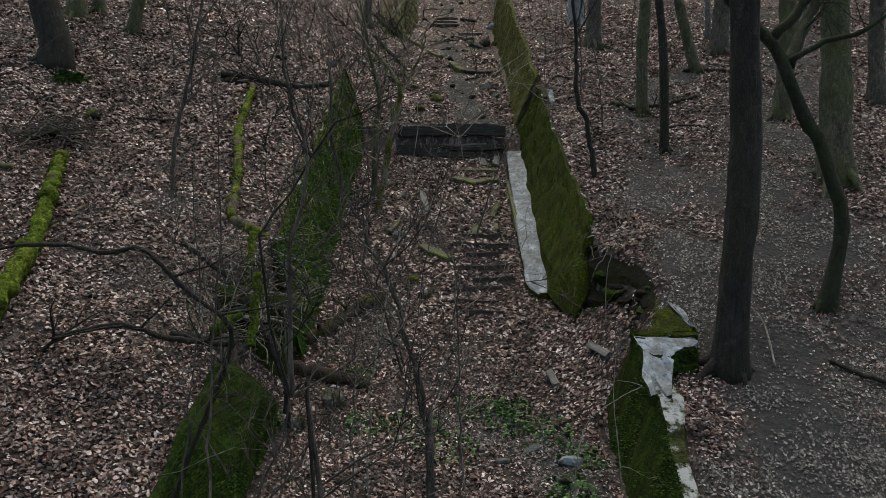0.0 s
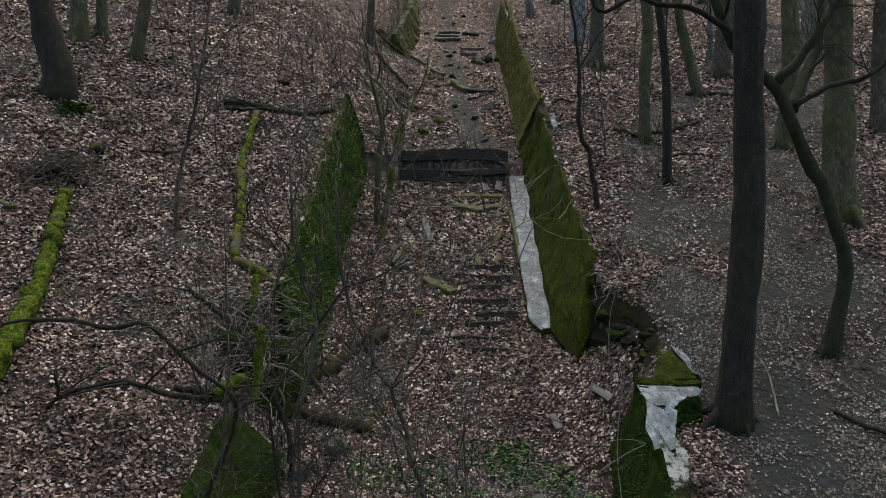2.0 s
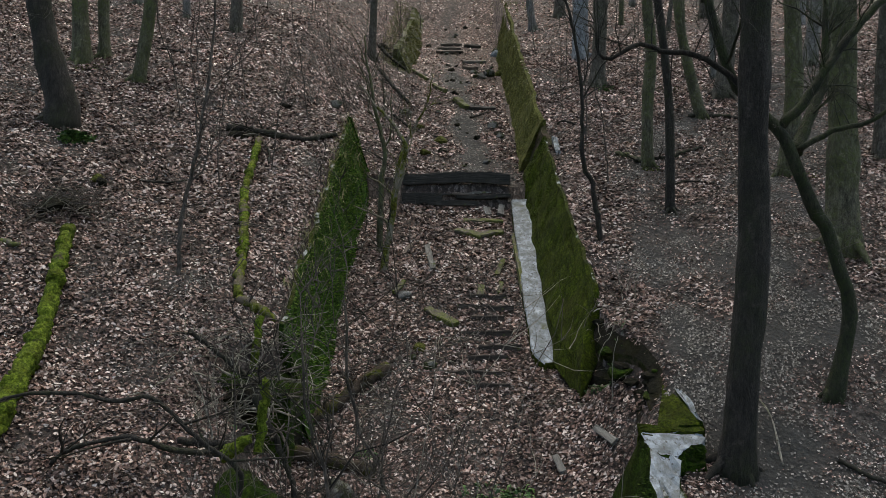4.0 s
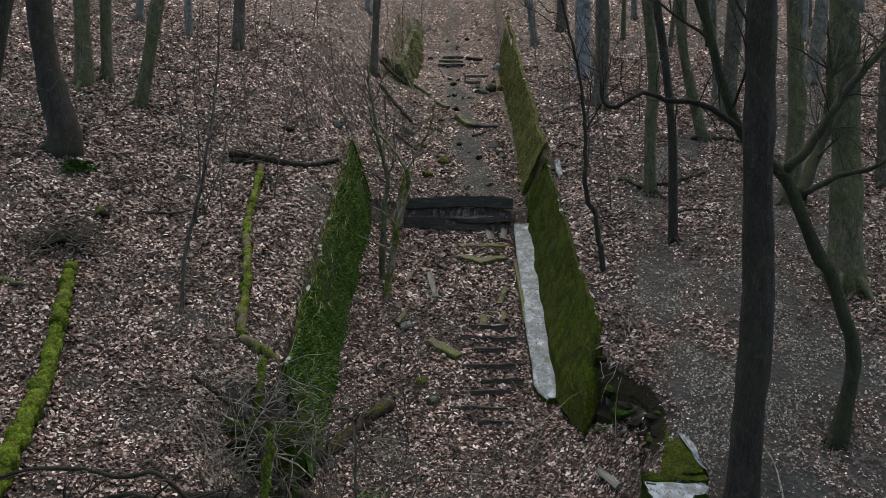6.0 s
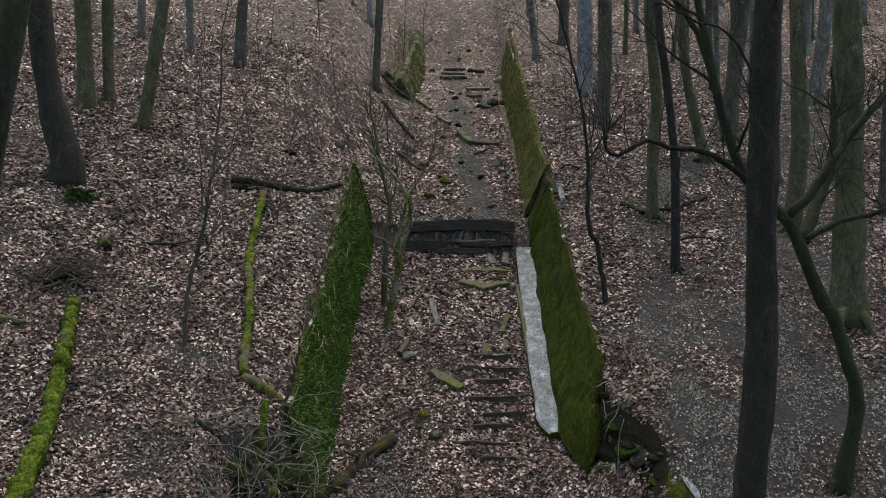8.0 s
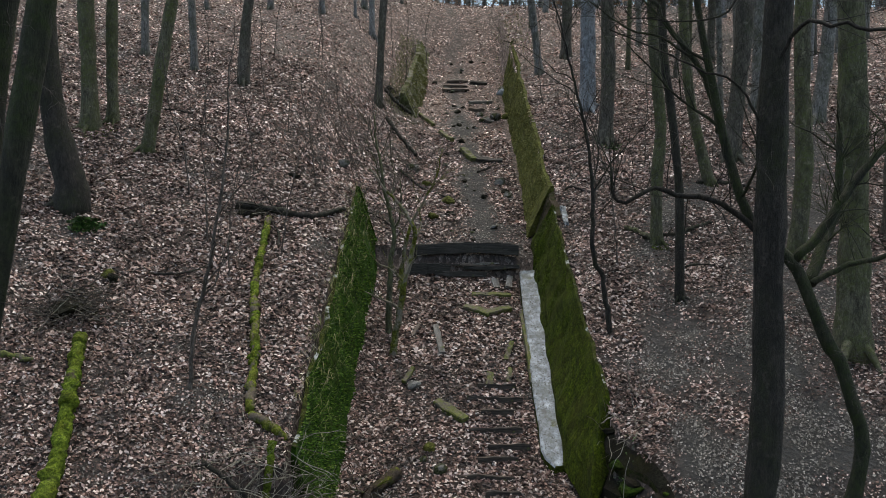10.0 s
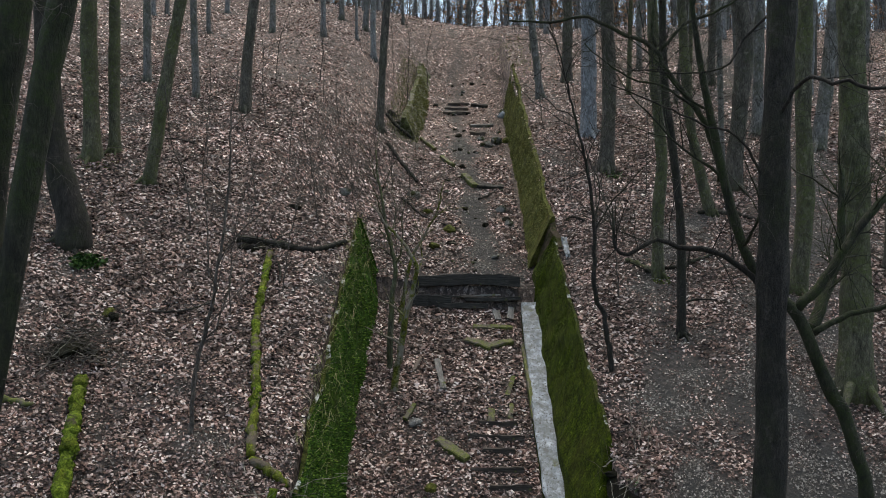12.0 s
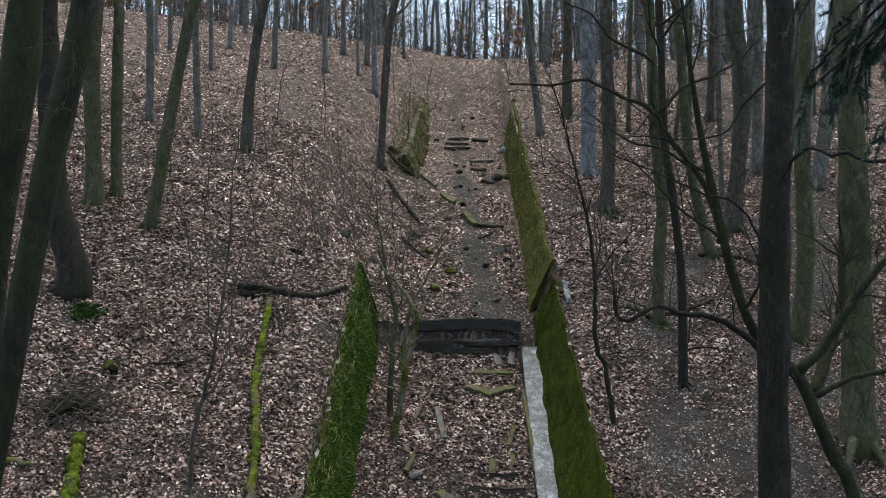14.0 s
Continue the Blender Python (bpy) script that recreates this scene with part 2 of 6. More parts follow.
def hill(x, y):
    """The wooded slope, with no trench in it."""
    x, y = np.asarray(x, float), np.asarray(y, float)
    s = 1 / (1 + np.exp(-np.clip(x / 0.8, -40, 40)))
    left = -4.87 - 0.268 * x / (1 - np.minimum(x, 0) / 40)
    right = -5.135 + 0.13 * x / (1 + np.maximum(x, 0) / 14)
    z = 0.53 * y + left * (1 - s) + right * s
    top = 18.7 - 0.09 * np.clip(x, -18, 25) + 0.02 * (np.minimum(y, 90) - 44)
    z = -0.9 * np.log(np.exp(-np.clip(z, -60, 60) / 0.9) + np.exp(-top / 0.9))
    return np.logaddexp(z / 1.5, -7.5 / 1.5) * 1.5


def trench(y):
    """The floor of the stairway between the walls."""
    y = np.asarray(y, float)
    low = np.where(y > 12.85, 0.62 + 0.525 * (y - 12.85), np.where(y > 10.5, 0.62 + 0.42 * (y - 12.85), -0.367 + 0.3 * (y - 10.5)))
    low = np.where(y < 4, -2.32 + 0.5 * (y - 4), low)
    return np.where(y < 18.75, low, 4.22 + 0.465 * (y - 18.75))


def land(x, y):
    """Height of the ground."""
    x, y = np.asarray(x, float), np.asarray(y, float)
    rough = 0.09 * wave(x, y, 1.7, 1) + 0.05 * wave(x, y, 0.6, 2) + 0.02 * wave(x, y, 0.22, 3)
    h = hill(x, y) + rough + 0.22 * wave(x, y, 5.0, 4) * ease(np.abs(x), 2.6, 6)
    gap_l = ease(y, 9.2, 9.6) * (1 - ease(y, 10.4, 10.8)) + ease(y, 19.0, 19.6)
    gap_r = ease(y, 9.7, 10.1) * (1 - ease(y, 11.7, 12.1))
    edge_l = -2.3 + 0.02 * gap_l + 0.9 * ease(y, 19, 25)
    soft_l = 0.12 + 0.9 * gap_l + 2.4 * ease(y, 19, 20.5)
    soft_r = 0.14 + 0.16 * gap_r
    edge_r = 2.28 + 0.5 * np.exp(-(((y - 11.0) / 0.75) ** 2))
    inside = ease(x, edge_l - soft_l, edge_l + 0.02 + 0.3 * gap_l + 0.5 * ease(y, 19, 20.5)) * (1 - ease(x, edge_r - 0.1 * gap_r, edge_r + soft_r))
    inside = inside * (1 - ease(y, 33, 42)) * ease(y, -2, 3)
    floor_z = trench(y) + 0.6 * rough - 0.05 * np.clip(x, -2, 2)
    floor_z = floor_z + 0.36 * ease(x, 1.1, 2.3) * ease(y, 9.4, 10.4) * (1 - ease(y, 11.9, 12.8)) + 0.5 * ease(x, 1.9, 2.8) * ease(y, 9.6, 10.4) * (1 - ease(y, 11.3, 12.2)) + 0.06 * np.exp(-(((x + 1.9) / 0.4) ** 2))
    return h * (1 - inside) + floor_z * inside


def litter(x, y):
    """How thickly leaves lie: 0 bare soil, 1 all leaves."""
    x, y = np.asarray(x, float), np.asarray(y, float)
    n = wave(x, y, 1.1, 5) * 0.5 + wave(x, y, 0.4, 6) * 0.5
    path = np.interp(y, [3, 7.5, 8.7, 10.1, 11.9, 14.8, 18.3, 21.9, 30, 45], [3.6, 3.9, 4.0, 4.5, 5.3, 6.45, 8.5, 9.5, 11, 12])
    cover = 1 - 0.74 * np.exp(-(((x - path) / (1.15 + 0.4 * (1 - ease(y, 10, 14)))) ** 2))
    side = np.interp(y, [9, 10.4, 14.6, 18, 20.3, 26], [3.4, 3.3, 3.9, 4.6, 6.3, 9])
    cover = cover - 0.6 * np.exp(-(((x - side) / 0.55) ** 2)) * ease(y, 9, 10) * (1 - ease(y, 20, 24))
    tread = np.interp(y, [8, 14, 18, 22, 24, 28, 34], [0.6, 0.9, 0.6, 0.65, 0.55, 0.2, 0.0]) + 0.22 * wave(y, 0 * y, 1.6, 41) * ease(y, 18, 20)
    cover = cover - (0.1 + 0.75 * ease(y, 18.7, 19.5) - 0.3 * ease(y, 30, 36)) * np.exp(-(((x - tread) / (0.55 - 0.12 * ease(y, 18.7, 22) - 0.1 * ease(y, 28, 34))) ** 2)) * (1 - 0.6 * ease(y, 40, 48))
    cover = cover - 0.8 * np.exp(-(((x + 0.3) / 0.85) ** 2) - ((y - 19.1) / 0.3) ** 2)
    cover = cover - 1.1 * np.exp(-(((x - 1.5) / 0.5) ** 2) - ((y - 8.7) / 1.1) ** 2)
    cover = cover - 0.55 * np.exp(-(((x - 0.8) / 0.8) ** 2) - ((y - 9.6) / 0.45) ** 2)
    cover = cover - 0.8 * np.exp(-(((x - 0.25) / 0.35) ** 2) - ((y - 28.4) / 1.0) ** 2)
    cover = cover - 0.3 * ease(x, 2.9, 3.4) * (1 - ease(y, 10, 12.5)) * (1 - ease(x, 6, 8))
    return np.clip(cover + 0.7 * n, 0.05, 1)


# ---- mesh tools ----


def put(name, mesh, materials, parent=None, label=""):
    for m in materials if isinstance(materials, (list, tuple)) else [materials]:
        mesh.materials.append(m)
    ob = new(name, mesh)
    if parent:
        ob.parent = parent
    if label:
        ob["label"] = label
    return ob


def part(name, bm, material, parent=None, label="", smooth=False):
    """Links a bmesh as one mesh object under a thing or a part."""
    mesh = bpy.data.meshes.new(name)
    bm.to_mesh(mesh)
    bm.free()
    if smooth:
        mesh.shade_smooth()
    return put(name, mesh, material, parent, label)


def cross(a, b):
    """Cross product along the last axis."""
    a, b = np.asarray(a, float), np.asarray(b, float)
    return np.stack([a[..., 1] * b[..., 2] - a[..., 2] * b[..., 1], a[..., 2] * b[..., 0] - a[..., 0] * b[..., 2], a[..., 0] * b[..., 1] - a[..., 1] * b[..., 0]], -1)


class Tubes:
    """Gathers tapered tubes into one mesh."""

    def __init__(self):
        self.v, self.f, self.n = [], [], 0

    def add(self, points, radii, sides=6, rough=0.0, rng=None, tip=True):
        p = np.asarray(points, float)
        r = np.asarray(radii, float)
        d = np.gradient(p, axis=0)
        d /= np.linalg.norm(d, axis=1)[:, None] + 1e-9
        ref = np.array([0.0, 0.0, 1.0]) if abs(d[:, 2]).mean() < 0.8 else np.array([0.0, 1.0, 0.0])
        a = cross(d, ref)
        a /= np.linalg.norm(a, axis=1)[:, None] + 1e-9
        b = cross(d, a)
        ang = np.arange(sides) * 2 * math.pi / sides
        rr = r[:, None] * np.ones((1, sides))
        if rough and rng is not None:
            rr = rr * (1 + rough * (rng.rand(len(p), sides) - 0.5))
        ring = p[:, None] + rr[..., None] * (np.cos(ang)[None, :, None] * a[:, None] + np.sin(ang)[None, :, None] * b[:, None])
        self.v.append(ring.reshape(-1, 3))
        k = np.arange(len(p) - 1)[:, None] * sides + np.arange(sides)[None]
        k2 = np.arange(len(p) - 1)[:, None] * sides + (np.arange(sides)[None] + 1) % sides
        q = np.stack([k, k2, k2 + sides, k + sides], -1).reshape(-1, 4) + self.n
        self.f += q.tolist()
        if tip:
            self.f.append(list(range(self.n + (len(p) - 1) * sides, self.n + len(p) * sides)))
            self.f.append(list(range(self.n + sides - 1, self.n - 1, -1)))
        self.n += len(p) * sides

    def mesh(self, name, smooth=True):
        me = bpy.data.meshes.new(name)
        me.from_pydata(np.concatenate(self.v), [], self.f)
        if smooth:
            me.shade_smooth()
        return me


def curve_through(points, step=0.25):
    """A smooth line (Catmull-Rom) through points, about step metres apart."""
    p = np.asarray(points, float)
    p = np.vstack([2 * p[0] - p[1], p, 2 * p[-1] - p[-2]])
    out = []
    for k in range(1, len(p) - 2):
        n = max(2, int(np.linalg.norm(p[k + 1] - p[k]) / step))
        t = np.linspace(0, 1, n, endpoint=False)[:, None]
        a, b, c, d = p[k - 1], p[k], p[k + 1], p[k + 2]
        out.append(0.5 * (2 * b + (c - a) * t + (2 * a - 5 * b + 4 * c - d) * t**2 + (3 * b - 3 * c + d - a) * t**3))
    return np.vstack([*out, p[-2][None]])


def grow(tubes, start, way, length, radius, rng, depth, lift=0.05, wander=0.25, sides=5, fork=4):
    """A bare branch that wanders, with smaller ones off it."""
    n = max(4, int(length / 0.22)) if length < 3 else max(6, int(length / 0.4))
    step = length / n
    p, d, pts = np.array(start, float), np.array(way, float) / np.linalg.norm(way), []
    for k in range(n + 1):
        pts.append(p.copy())
        d = d + rng.normal(0, wander, 3) * 0.5 + np.array([0, 0, lift])
        d /= np.linalg.norm(d)
        p = p + d * step
    rad = radius * (1 - 0.82 * np.linspace(0, 1, n + 1))
    tubes.add(pts, rad, sides if depth else 3, 0, None, False)
    if depth > 0:
        for _ in range(fork + rng.randint(0, 3)):
            k = rng.randint(max(1, n // 4), n + 1)
            off = rng.normal(0, 1, 3)
            main = np.array(pts[min(k, n)]) - np.array(pts[max(k - 1, 0)])
            main /= np.linalg.norm(main) + 1e-9
            off -= main * (off @ main)
            way2 = main * 0.75 + off / (np.linalg.norm(off) + 1e-9) * 0.75 + np.array([0, 0, 0.15])
            grow(tubes, pts[k], way2, length * rng.uniform(0.3, 0.6), max(rad[k] * 0.6, 0.0025), rng, depth - 1, lift, wander, 4, fork)


def empty(name, x, y, z):
    ob = new(name)
    ob.location = (x, y, z)
    ob.empty_display_size = 0.2
    return ob


# ---- ground ----


def make_ground():
    def lines(lo, hi, step, far_lo, far_hi):
        core = list(np.arange(lo, hi + 1e-6, step))
        a, g = [], step
        while (a[-1] if a else lo) > far_lo:
            g *= 1.22
            a.append((a[-1] if a else lo) - g)
        b, g = [], step
        while (b[-1] if b else hi) < far_hi:
            g *= 1.1
            b.append((b[-1] if b else hi) + g)
        return np.array(a[::-1] + core + b)

    xs, ys = lines(-11, 11, 0.12, -400, 400), lines(5.0, 24, 0.13, -300, 700)
    x, y = np.meshgrid(xs, ys)
    v = np.stack([x, y, land(x, y)], -1).reshape(-1, 3)
    w, h = len(xs), len(ys)
    k = (np.arange(h - 1)[:, None] * w + np.arange(w - 1)[None]).ravel()
    me = bpy.data.meshes.new("ground")
    me.from_pydata(v, [], np.stack([k, k + 1, k + w + 1, k + w], -1).tolist())
    me.shade_smooth()
    # Grows up the slope; weights the haze mixed into the ground colour.
    me.attributes.new("dry_haze", "FLOAT", "POINT").data.foreach_set("value", np.ascontiguousarray((ease(y, 19, 32) * (1 - 0.25 * ease(y, 60, 90))).ravel(), np.float32))
    me.attributes.new("litter", "FLOAT", "POINT").data.foreach_set("value", np.ascontiguousarray(litter(x, y).ravel(), np.float32))
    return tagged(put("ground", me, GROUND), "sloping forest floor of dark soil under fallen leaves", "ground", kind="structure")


def make_leaves(count, near, far, bend, big, seed):
    rng = np.random.RandomState(seed)
    n = int(count * 2.2)
    y = near + (far - near) * rng.rand(n) ** bend
    x = (rng.rand(n) * 2 - 1) * (y * 0.62 + 1.2)
    keep = rng.rand(n) < litter(x, y) ** 1.5
    wall = (x > -2.37) & (x < -2.03) & (y > 11.2) & (y < 19) | (x > -2.5) & (x < -1.8) & (y < 9.3)
    wall |= (x > 1.45) & (x < 2.4) & (y > 13.6) & (y < 19.1) | (x > 1.85) & (x < 2.4) & (y > 12.2) & (y < 34) | (x > 1.9) & (x < 2.6) & (y < 9.7)
    wall &= rng.rand(n) < 0.96
    x, y = x[keep & ~wall][:count], y[keep & ~wall][:count]
    n = len(x)
    e = 0.06
    z = land(x, y)
    gx, gy = (land(x + e, y) - z) / e, (land(x, y + e) - z) / e
    ok = (np.abs(gx) < 1.6) & (np.abs(gy) < 1.8)
    x, y, z, gx, gy = x[ok], y[ok], z[ok], gx[ok], gy[ok]
    n = len(x)
    length = rng.uniform(0.042, 0.096, n) * big * (0.6 + 0.4 * ease(y, 7, 18)) * (0.5 + 0.5 * litter(x, y))
    width = length * rng.uniform(0.5, 0.75, n)
    fold = rng.uniform(-0.2, 0.5, n) * width
    curl = rng.uniform(-0.12, 0.32, n) * length
    shape = np.zeros((n, 6, 3))
    shape[:, :, 0] = np.array([-0.5, -0.18, 0.22, 0.5, 0.22, -0.18]) * length[:, None]
    shape[:, :, 1] = np.array([0, 0.5, 0.42, 0, -0.42, -0.5]) * width[:, None]
    shape[:, :, 2] = np.array([0, 1, 1, 0, 1, 1]) * fold[:, None] + np.array([1, 0, 0.1, 1.2, 0.1, 0]) * curl[:, None]
    yaw, tx, ty = rng.rand(n) * 6.283, rng.normal(0, 0.26, n), rng.normal(0, 0.3, n)
    c, s = np.cos(yaw)[:, None], np.sin(yaw)[:, None]
    px, py, pz = shape[..., 0] * c - shape[..., 1] * s, shape[..., 0] * s + shape[..., 1] * c, shape[..., 2]
    gx, gy = np.clip(gx, -1.1, 1.1), np.clip(gy, -1.1, 1.1)
    px, py = px / np.sqrt(1 + gx * gx)[:, None], py / np.sqrt(1 + gy * gy)[:, None]
    pz = pz + px * (0.8 * gx + tx)[:, None] + py * (0.55 * gy + ty)[:, None]
    v = np.stack([px + x[:, None], py + y[:, None], pz + (z + 0.01 + 0.04 * rng.rand(n) ** 1.5)[:, None]], -1).reshape(-1, 3)
    b = np.arange(n)[:, None] * 6
    faces = np.concatenate([b + np.array([0, 1, 2, 3]), b + np.array([0, 3, 4, 5])]).tolist()
    me = bpy.data.meshes.new("fallen_leaves")
    me.from_pydata(v, [], faces)
    return tagged(put("fallen_leaves", me, LEAF if near < 20 else LEAF_DRY_HAZED), "dry pinkish-brown fallen leaves covering the forest floor", "leaves", kind="stuff")


def make_bits(count, seed):
    """Torn leaf scraps and twig ends trodden into the bare soil of the footpath and the steps."""
    rng = np.random.RandomState(seed)
    n = count * 5
    y = 5.5 + 26 * rng.rand(n) ** 1.1
    x = (rng.rand(n) * 2 - 1) * (y * 0.6 + 1)
    keep = rng.rand(n) < np.clip(1.35 - litter(x, y), 0, 1) ** 2 * np.clip(0.55 + 0.9 * wave(x, y, 0.5, 31) + 0.5 * wave(x, y, 0.17, 32), 0.05, 1) * (1 - 0.3 * ((np.abs(x) < 2) & (y > 18.6)))
    x, y = x[keep][:count], y[keep][:count]
    n = len(x)
    z = land(x, y)
    gx, gy = (land(x + 0.06, y) - z) / 0.06, (land(x, y + 0.06) - z) / 0.06
    ok = (np.abs(gx) < 1.2) & (np.abs(gy) < 1.4)
    x, y, z, gx, gy, n = x[ok], y[ok], z[ok], gx[ok], gy[ok], int(ok.sum())
    l = rng.uniform(0.006, 0.019, n) * (1 + 0.03 * y)
    w = l * rng.uniform(0.25, 0.9, n)
    a = rng.rand(n) * 6.283
    u = np.stack([np.cos(a) * l, np.sin(a) * l], -1)
    p = np.stack([-np.sin(a) * w, np.cos(a) * w], -1)
    v = np.zeros((n, 4, 3))
    for k, (i, j) in enumerate(((-1, -0.3), (0.2, -1), (1, 0.4), (-0.3, 1))):
        o = u * i + p * j
        v[:, k, 0], v[:, k, 1] = x + o[:, 0], y + o[:, 1]
        v[:, k, 2] = z + 0.012 + gx * o[:, 0] + gy * o[:, 1] + rng.uniform(0, 0.014, n)
    me = bpy.data.meshes.new("leaf_scraps")
    me.from_pydata(v.reshape(-1, 3), [], np.arange(4 * n).reshape(-1, 4).tolist())
    return tagged(put("leaf_scraps", me, SCRAP), "small torn leaf scraps trodden into dark soil", "leaves", kind="stuff")


make_ground()
make_bits(135000, 8)
make_leaves(340000, 5.0, 27.0, 1.3, 1.12, 3)
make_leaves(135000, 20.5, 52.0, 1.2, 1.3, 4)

# ---- walls of the stairway ----


def make_wall(name, y0, y1, profile, materials, slots, label, ragged=0.25, seed=0, lean_lo=0.0, lean_hi=0.0, rough=1.0):
    """A wall along y: profile(y) gives the corners (x, z) of its section, from the inner foot over the top to the outer foot."""
    ys = np.linspace(y0, y1, max(4, int((y1 - y0) / 0.16)))
    fixed = []
    for yy in ys:
        corners = profile(yy)
        share = [max(1, int(math.dist(a, b) / 0.14)) for a, b in zip(profile(ys[0])[:-1], profile(ys[0])[1:])]
        line = []
        for s, (a, b), cnt in zip(slots, zip(corners[:-1], corners[1:]), share):
            line += [(a[0] + (b[0] - a[0]) * t / cnt, a[1] + (b[1] - a[1]) * t / cnt, s) for t in range(cnt)]
        fixed.append(line + [(*corners[-1], slots[-1])])
    bm = bmesh.new()
    grid = []
    for n, (yy, line) in enumerate(zip(ys, fixed)):
        row = []
        for k, (px, pz, s) in enumerate(line):
            bite = 0.0
            if n == 0:
                bite = ragged * float(wave(k * 0.37 + seed, 3.1, 1, 9))
            elif n == len(ys) - 1:
                bite = ragged * float(wave(k * 0.37 + seed, 8.1, 1, 9))
            jx = 0.03 * float(wave(yy, pz + seed, 0.35, 11)) + 0.05 * float(wave(yy, pz + seed, 1.3, 12))
            if rough > 0.5 and k > 1:
                jx, pz = jx + 0.03 * float(wave(yy, k + seed, 0.25, 15)), pz + 0.045 * float(wave(yy, seed, 0.45, 16)) + 0.03 * float(wave(yy, seed, 0.19, 17))
            jz = 0.025 * float(wave(yy, px + seed, 0.3, 13))
            low = (line[0][1] if k == 0 else pz) - max(q[1] for q in line)
            share = n / (len(ys) - 1)
            slope = low * (lean_lo * (1 - share) ** 3 + lean_hi * share**3)
            row.append(bm.verts.new((px + jx * rough, yy + bite + slope, pz + jz * rough)))
        grid.append(row)
    for a, b in zip(grid[:-1], grid[1:]):
        for k in range(len(a) - 1):
            f = bm.faces.new((a[k], a[k + 1], b[k + 1], b[k]))
            f.material_index = fixed[0][k][2]
    for row in (grid[0], grid[-1]):
        f = bm.faces.new(row)
        f.material_index = slots[0]
    bmesh.ops.recalc_face_normals(bm, faces=bm.faces)
    ob = part(name, bm, materials, smooth=False)
    return tagged(ob, label, "wall", kind="structure")


def left_profile(yy):
    top = float(hill(-2.5, yy)) + 0.05
    foot = float(trench(yy)) - 0.35
    return [(-1.8 + 0.02 * max(0.0, yy - 14), foot), (-2.33, top), (-2.4, top + 0.01), (-2.48, top - 0.9)]


def right_profile(yy):
    top = float(hill(2.5, yy)) + 0.06
    foot = float(trench(yy))
    s = 0.024 * (18.7 - yy) - 0.28 * (1 - float(ease(yy, 12.9, 14.0)))
    return [(1.84 - s, foot - 0.35), (1.9 - s, foot + 0.1), (2.37, top + 0.02), (2.42, top + 0.02), (2.52, top - 0.9)]


def right_upper_profile(yy):
    shift = 0.022 * (yy - 20)
    top = float(hill(2.5, yy)) + 0.12
    foot = float(trench(yy))
    return [(1.78 + shift, foot - 0.3), (2.4 + 0.3 * shift, top), (2.5 + 0.3 * shift, top + 0.01), (2.56 + 0.3 * shift, top - 0.9)]


def right_middle_profile(yy):
    top = float(hill(2.5, yy)) + 0.04
    foot = float(trench(yy))
    return [(1.95, foot - 0.3), (2.38, top - 0.02), (2.52, top), (2.6, top - 0.9)]


def bank_profile(yy):
    edge = 2.27 + 0.5 * math.exp(-(((yy - 11.0) / 0.75) ** 2)) + 0.09 * float(wave(yy, 0.0, 0.33, 51))
    foot, top = float(land(edge - 0.3, yy)), float(land(edge + 0.35, yy)) - 0.06
    return [(edge - 0.14, foot - 0.15), (edge - 0.1, foot + 0.3 * (top - foot)), (edge + 0.05, foot + 0.45 * (top - foot)), (edge + 0.02, foot + 0.75 * (top - foot)), (edge + 0.16, top), (edge + 0.3, top - 0.3)]


def left_upper_profile(yy):
    shift = 0.04 * (yy - 29)
    foot = float(land(-1.1 + shift, yy))
    top = foot + 1.0 - 0.3 * float(ease(yy, 32, 36.5))
    return [(-1.1 + shift, foot - 0.3), (-1.78 + shift, top), (-1.95 + shift, top), (-2.1 + shift, top - 1.1)]


def right_low_profile(yy):
    top = float(hill(2.5, yy)) + 0.22
    foot = float(trench(yy)) - 0.4
    slide = 0.05 * (9.5 - yy)
    return [(1.93 - slide, foot), (2.34 - slide, top), (2.54 - slide + 0.05 * math.sin(3.1 * yy), top - 0.02), (2.66 - slide, top - 1.0)]


def left_low_profile(yy):
    top = float(hill(-2.5, yy)) + 0.2 - 0.75 * float(ease(yy, 8.2, 9.3))
    foot = float(trench(yy)) - 0.4
    return [(-1.98, foot), (-1.9, top - 0.36), (-2.36, top), (-2.44, top - 0.03), (-2.6, top - 1.0)]


wall_left = make_wall("wall_left", 11.1, 19.0, left_profile, [MOSS_LUSH, LIP], [0, 1, 1], "moss-covered concrete side wall of the old stairway", 0.3, 1)
wall_right = make_wall("wall_right", 12.95, 19.3, right_profile, [MOSS_WALL, LIP], [0, 0, 1, 1], "moss-covered concrete side wall with a broken lower end", 0.2, 2, lean_lo=0.72)
wall_right_upper = make_wall("wall_right_upper", 20.2, 34, right_upper_profile, [MOSS_OLD, CONCRETE], [0, 0, 1], "yellowed mossy wall along the upper stairway", 0.35, 3, lean_lo=0.1)
wall_right_middle = make_wall("wall_right_middle", 18.9, 20.3, right_middle_profile, [BARE_BROWN, LIP], [0, 0, 1], "dark brown weathered stretch between two mossy walls", 0.25, 8)
# The bank's dark colour includes the shade of the hollow below the wall.
wall_right_bank = make_wall("wall_right_bank", 10.4, 12.95, bank_profile, [MOUND, BARE_BROWN], [0, 0, 1, 0, 0], "eroded earth bank under the broken wall, coloured dark as if shaded", 0.1, 9, rough=2.2)
wall_left_upper = make_wall("wall_left_upper", 28.6, 36.5, left_upper_profile, [MOSS_OLIVE, CONCRETE], [0, 0, 1], "short olive mossy wall beside the upper stairway", 0.08, 4)
wall_left_lower = make_wall("wall_left_lower", 4.5, 9.3, left_low_profile, [MOSS_DEEP, CONCRETE], [0, 0, 0, 0], "deep green mossy wall fragment under brushwood", 0.5, 5)
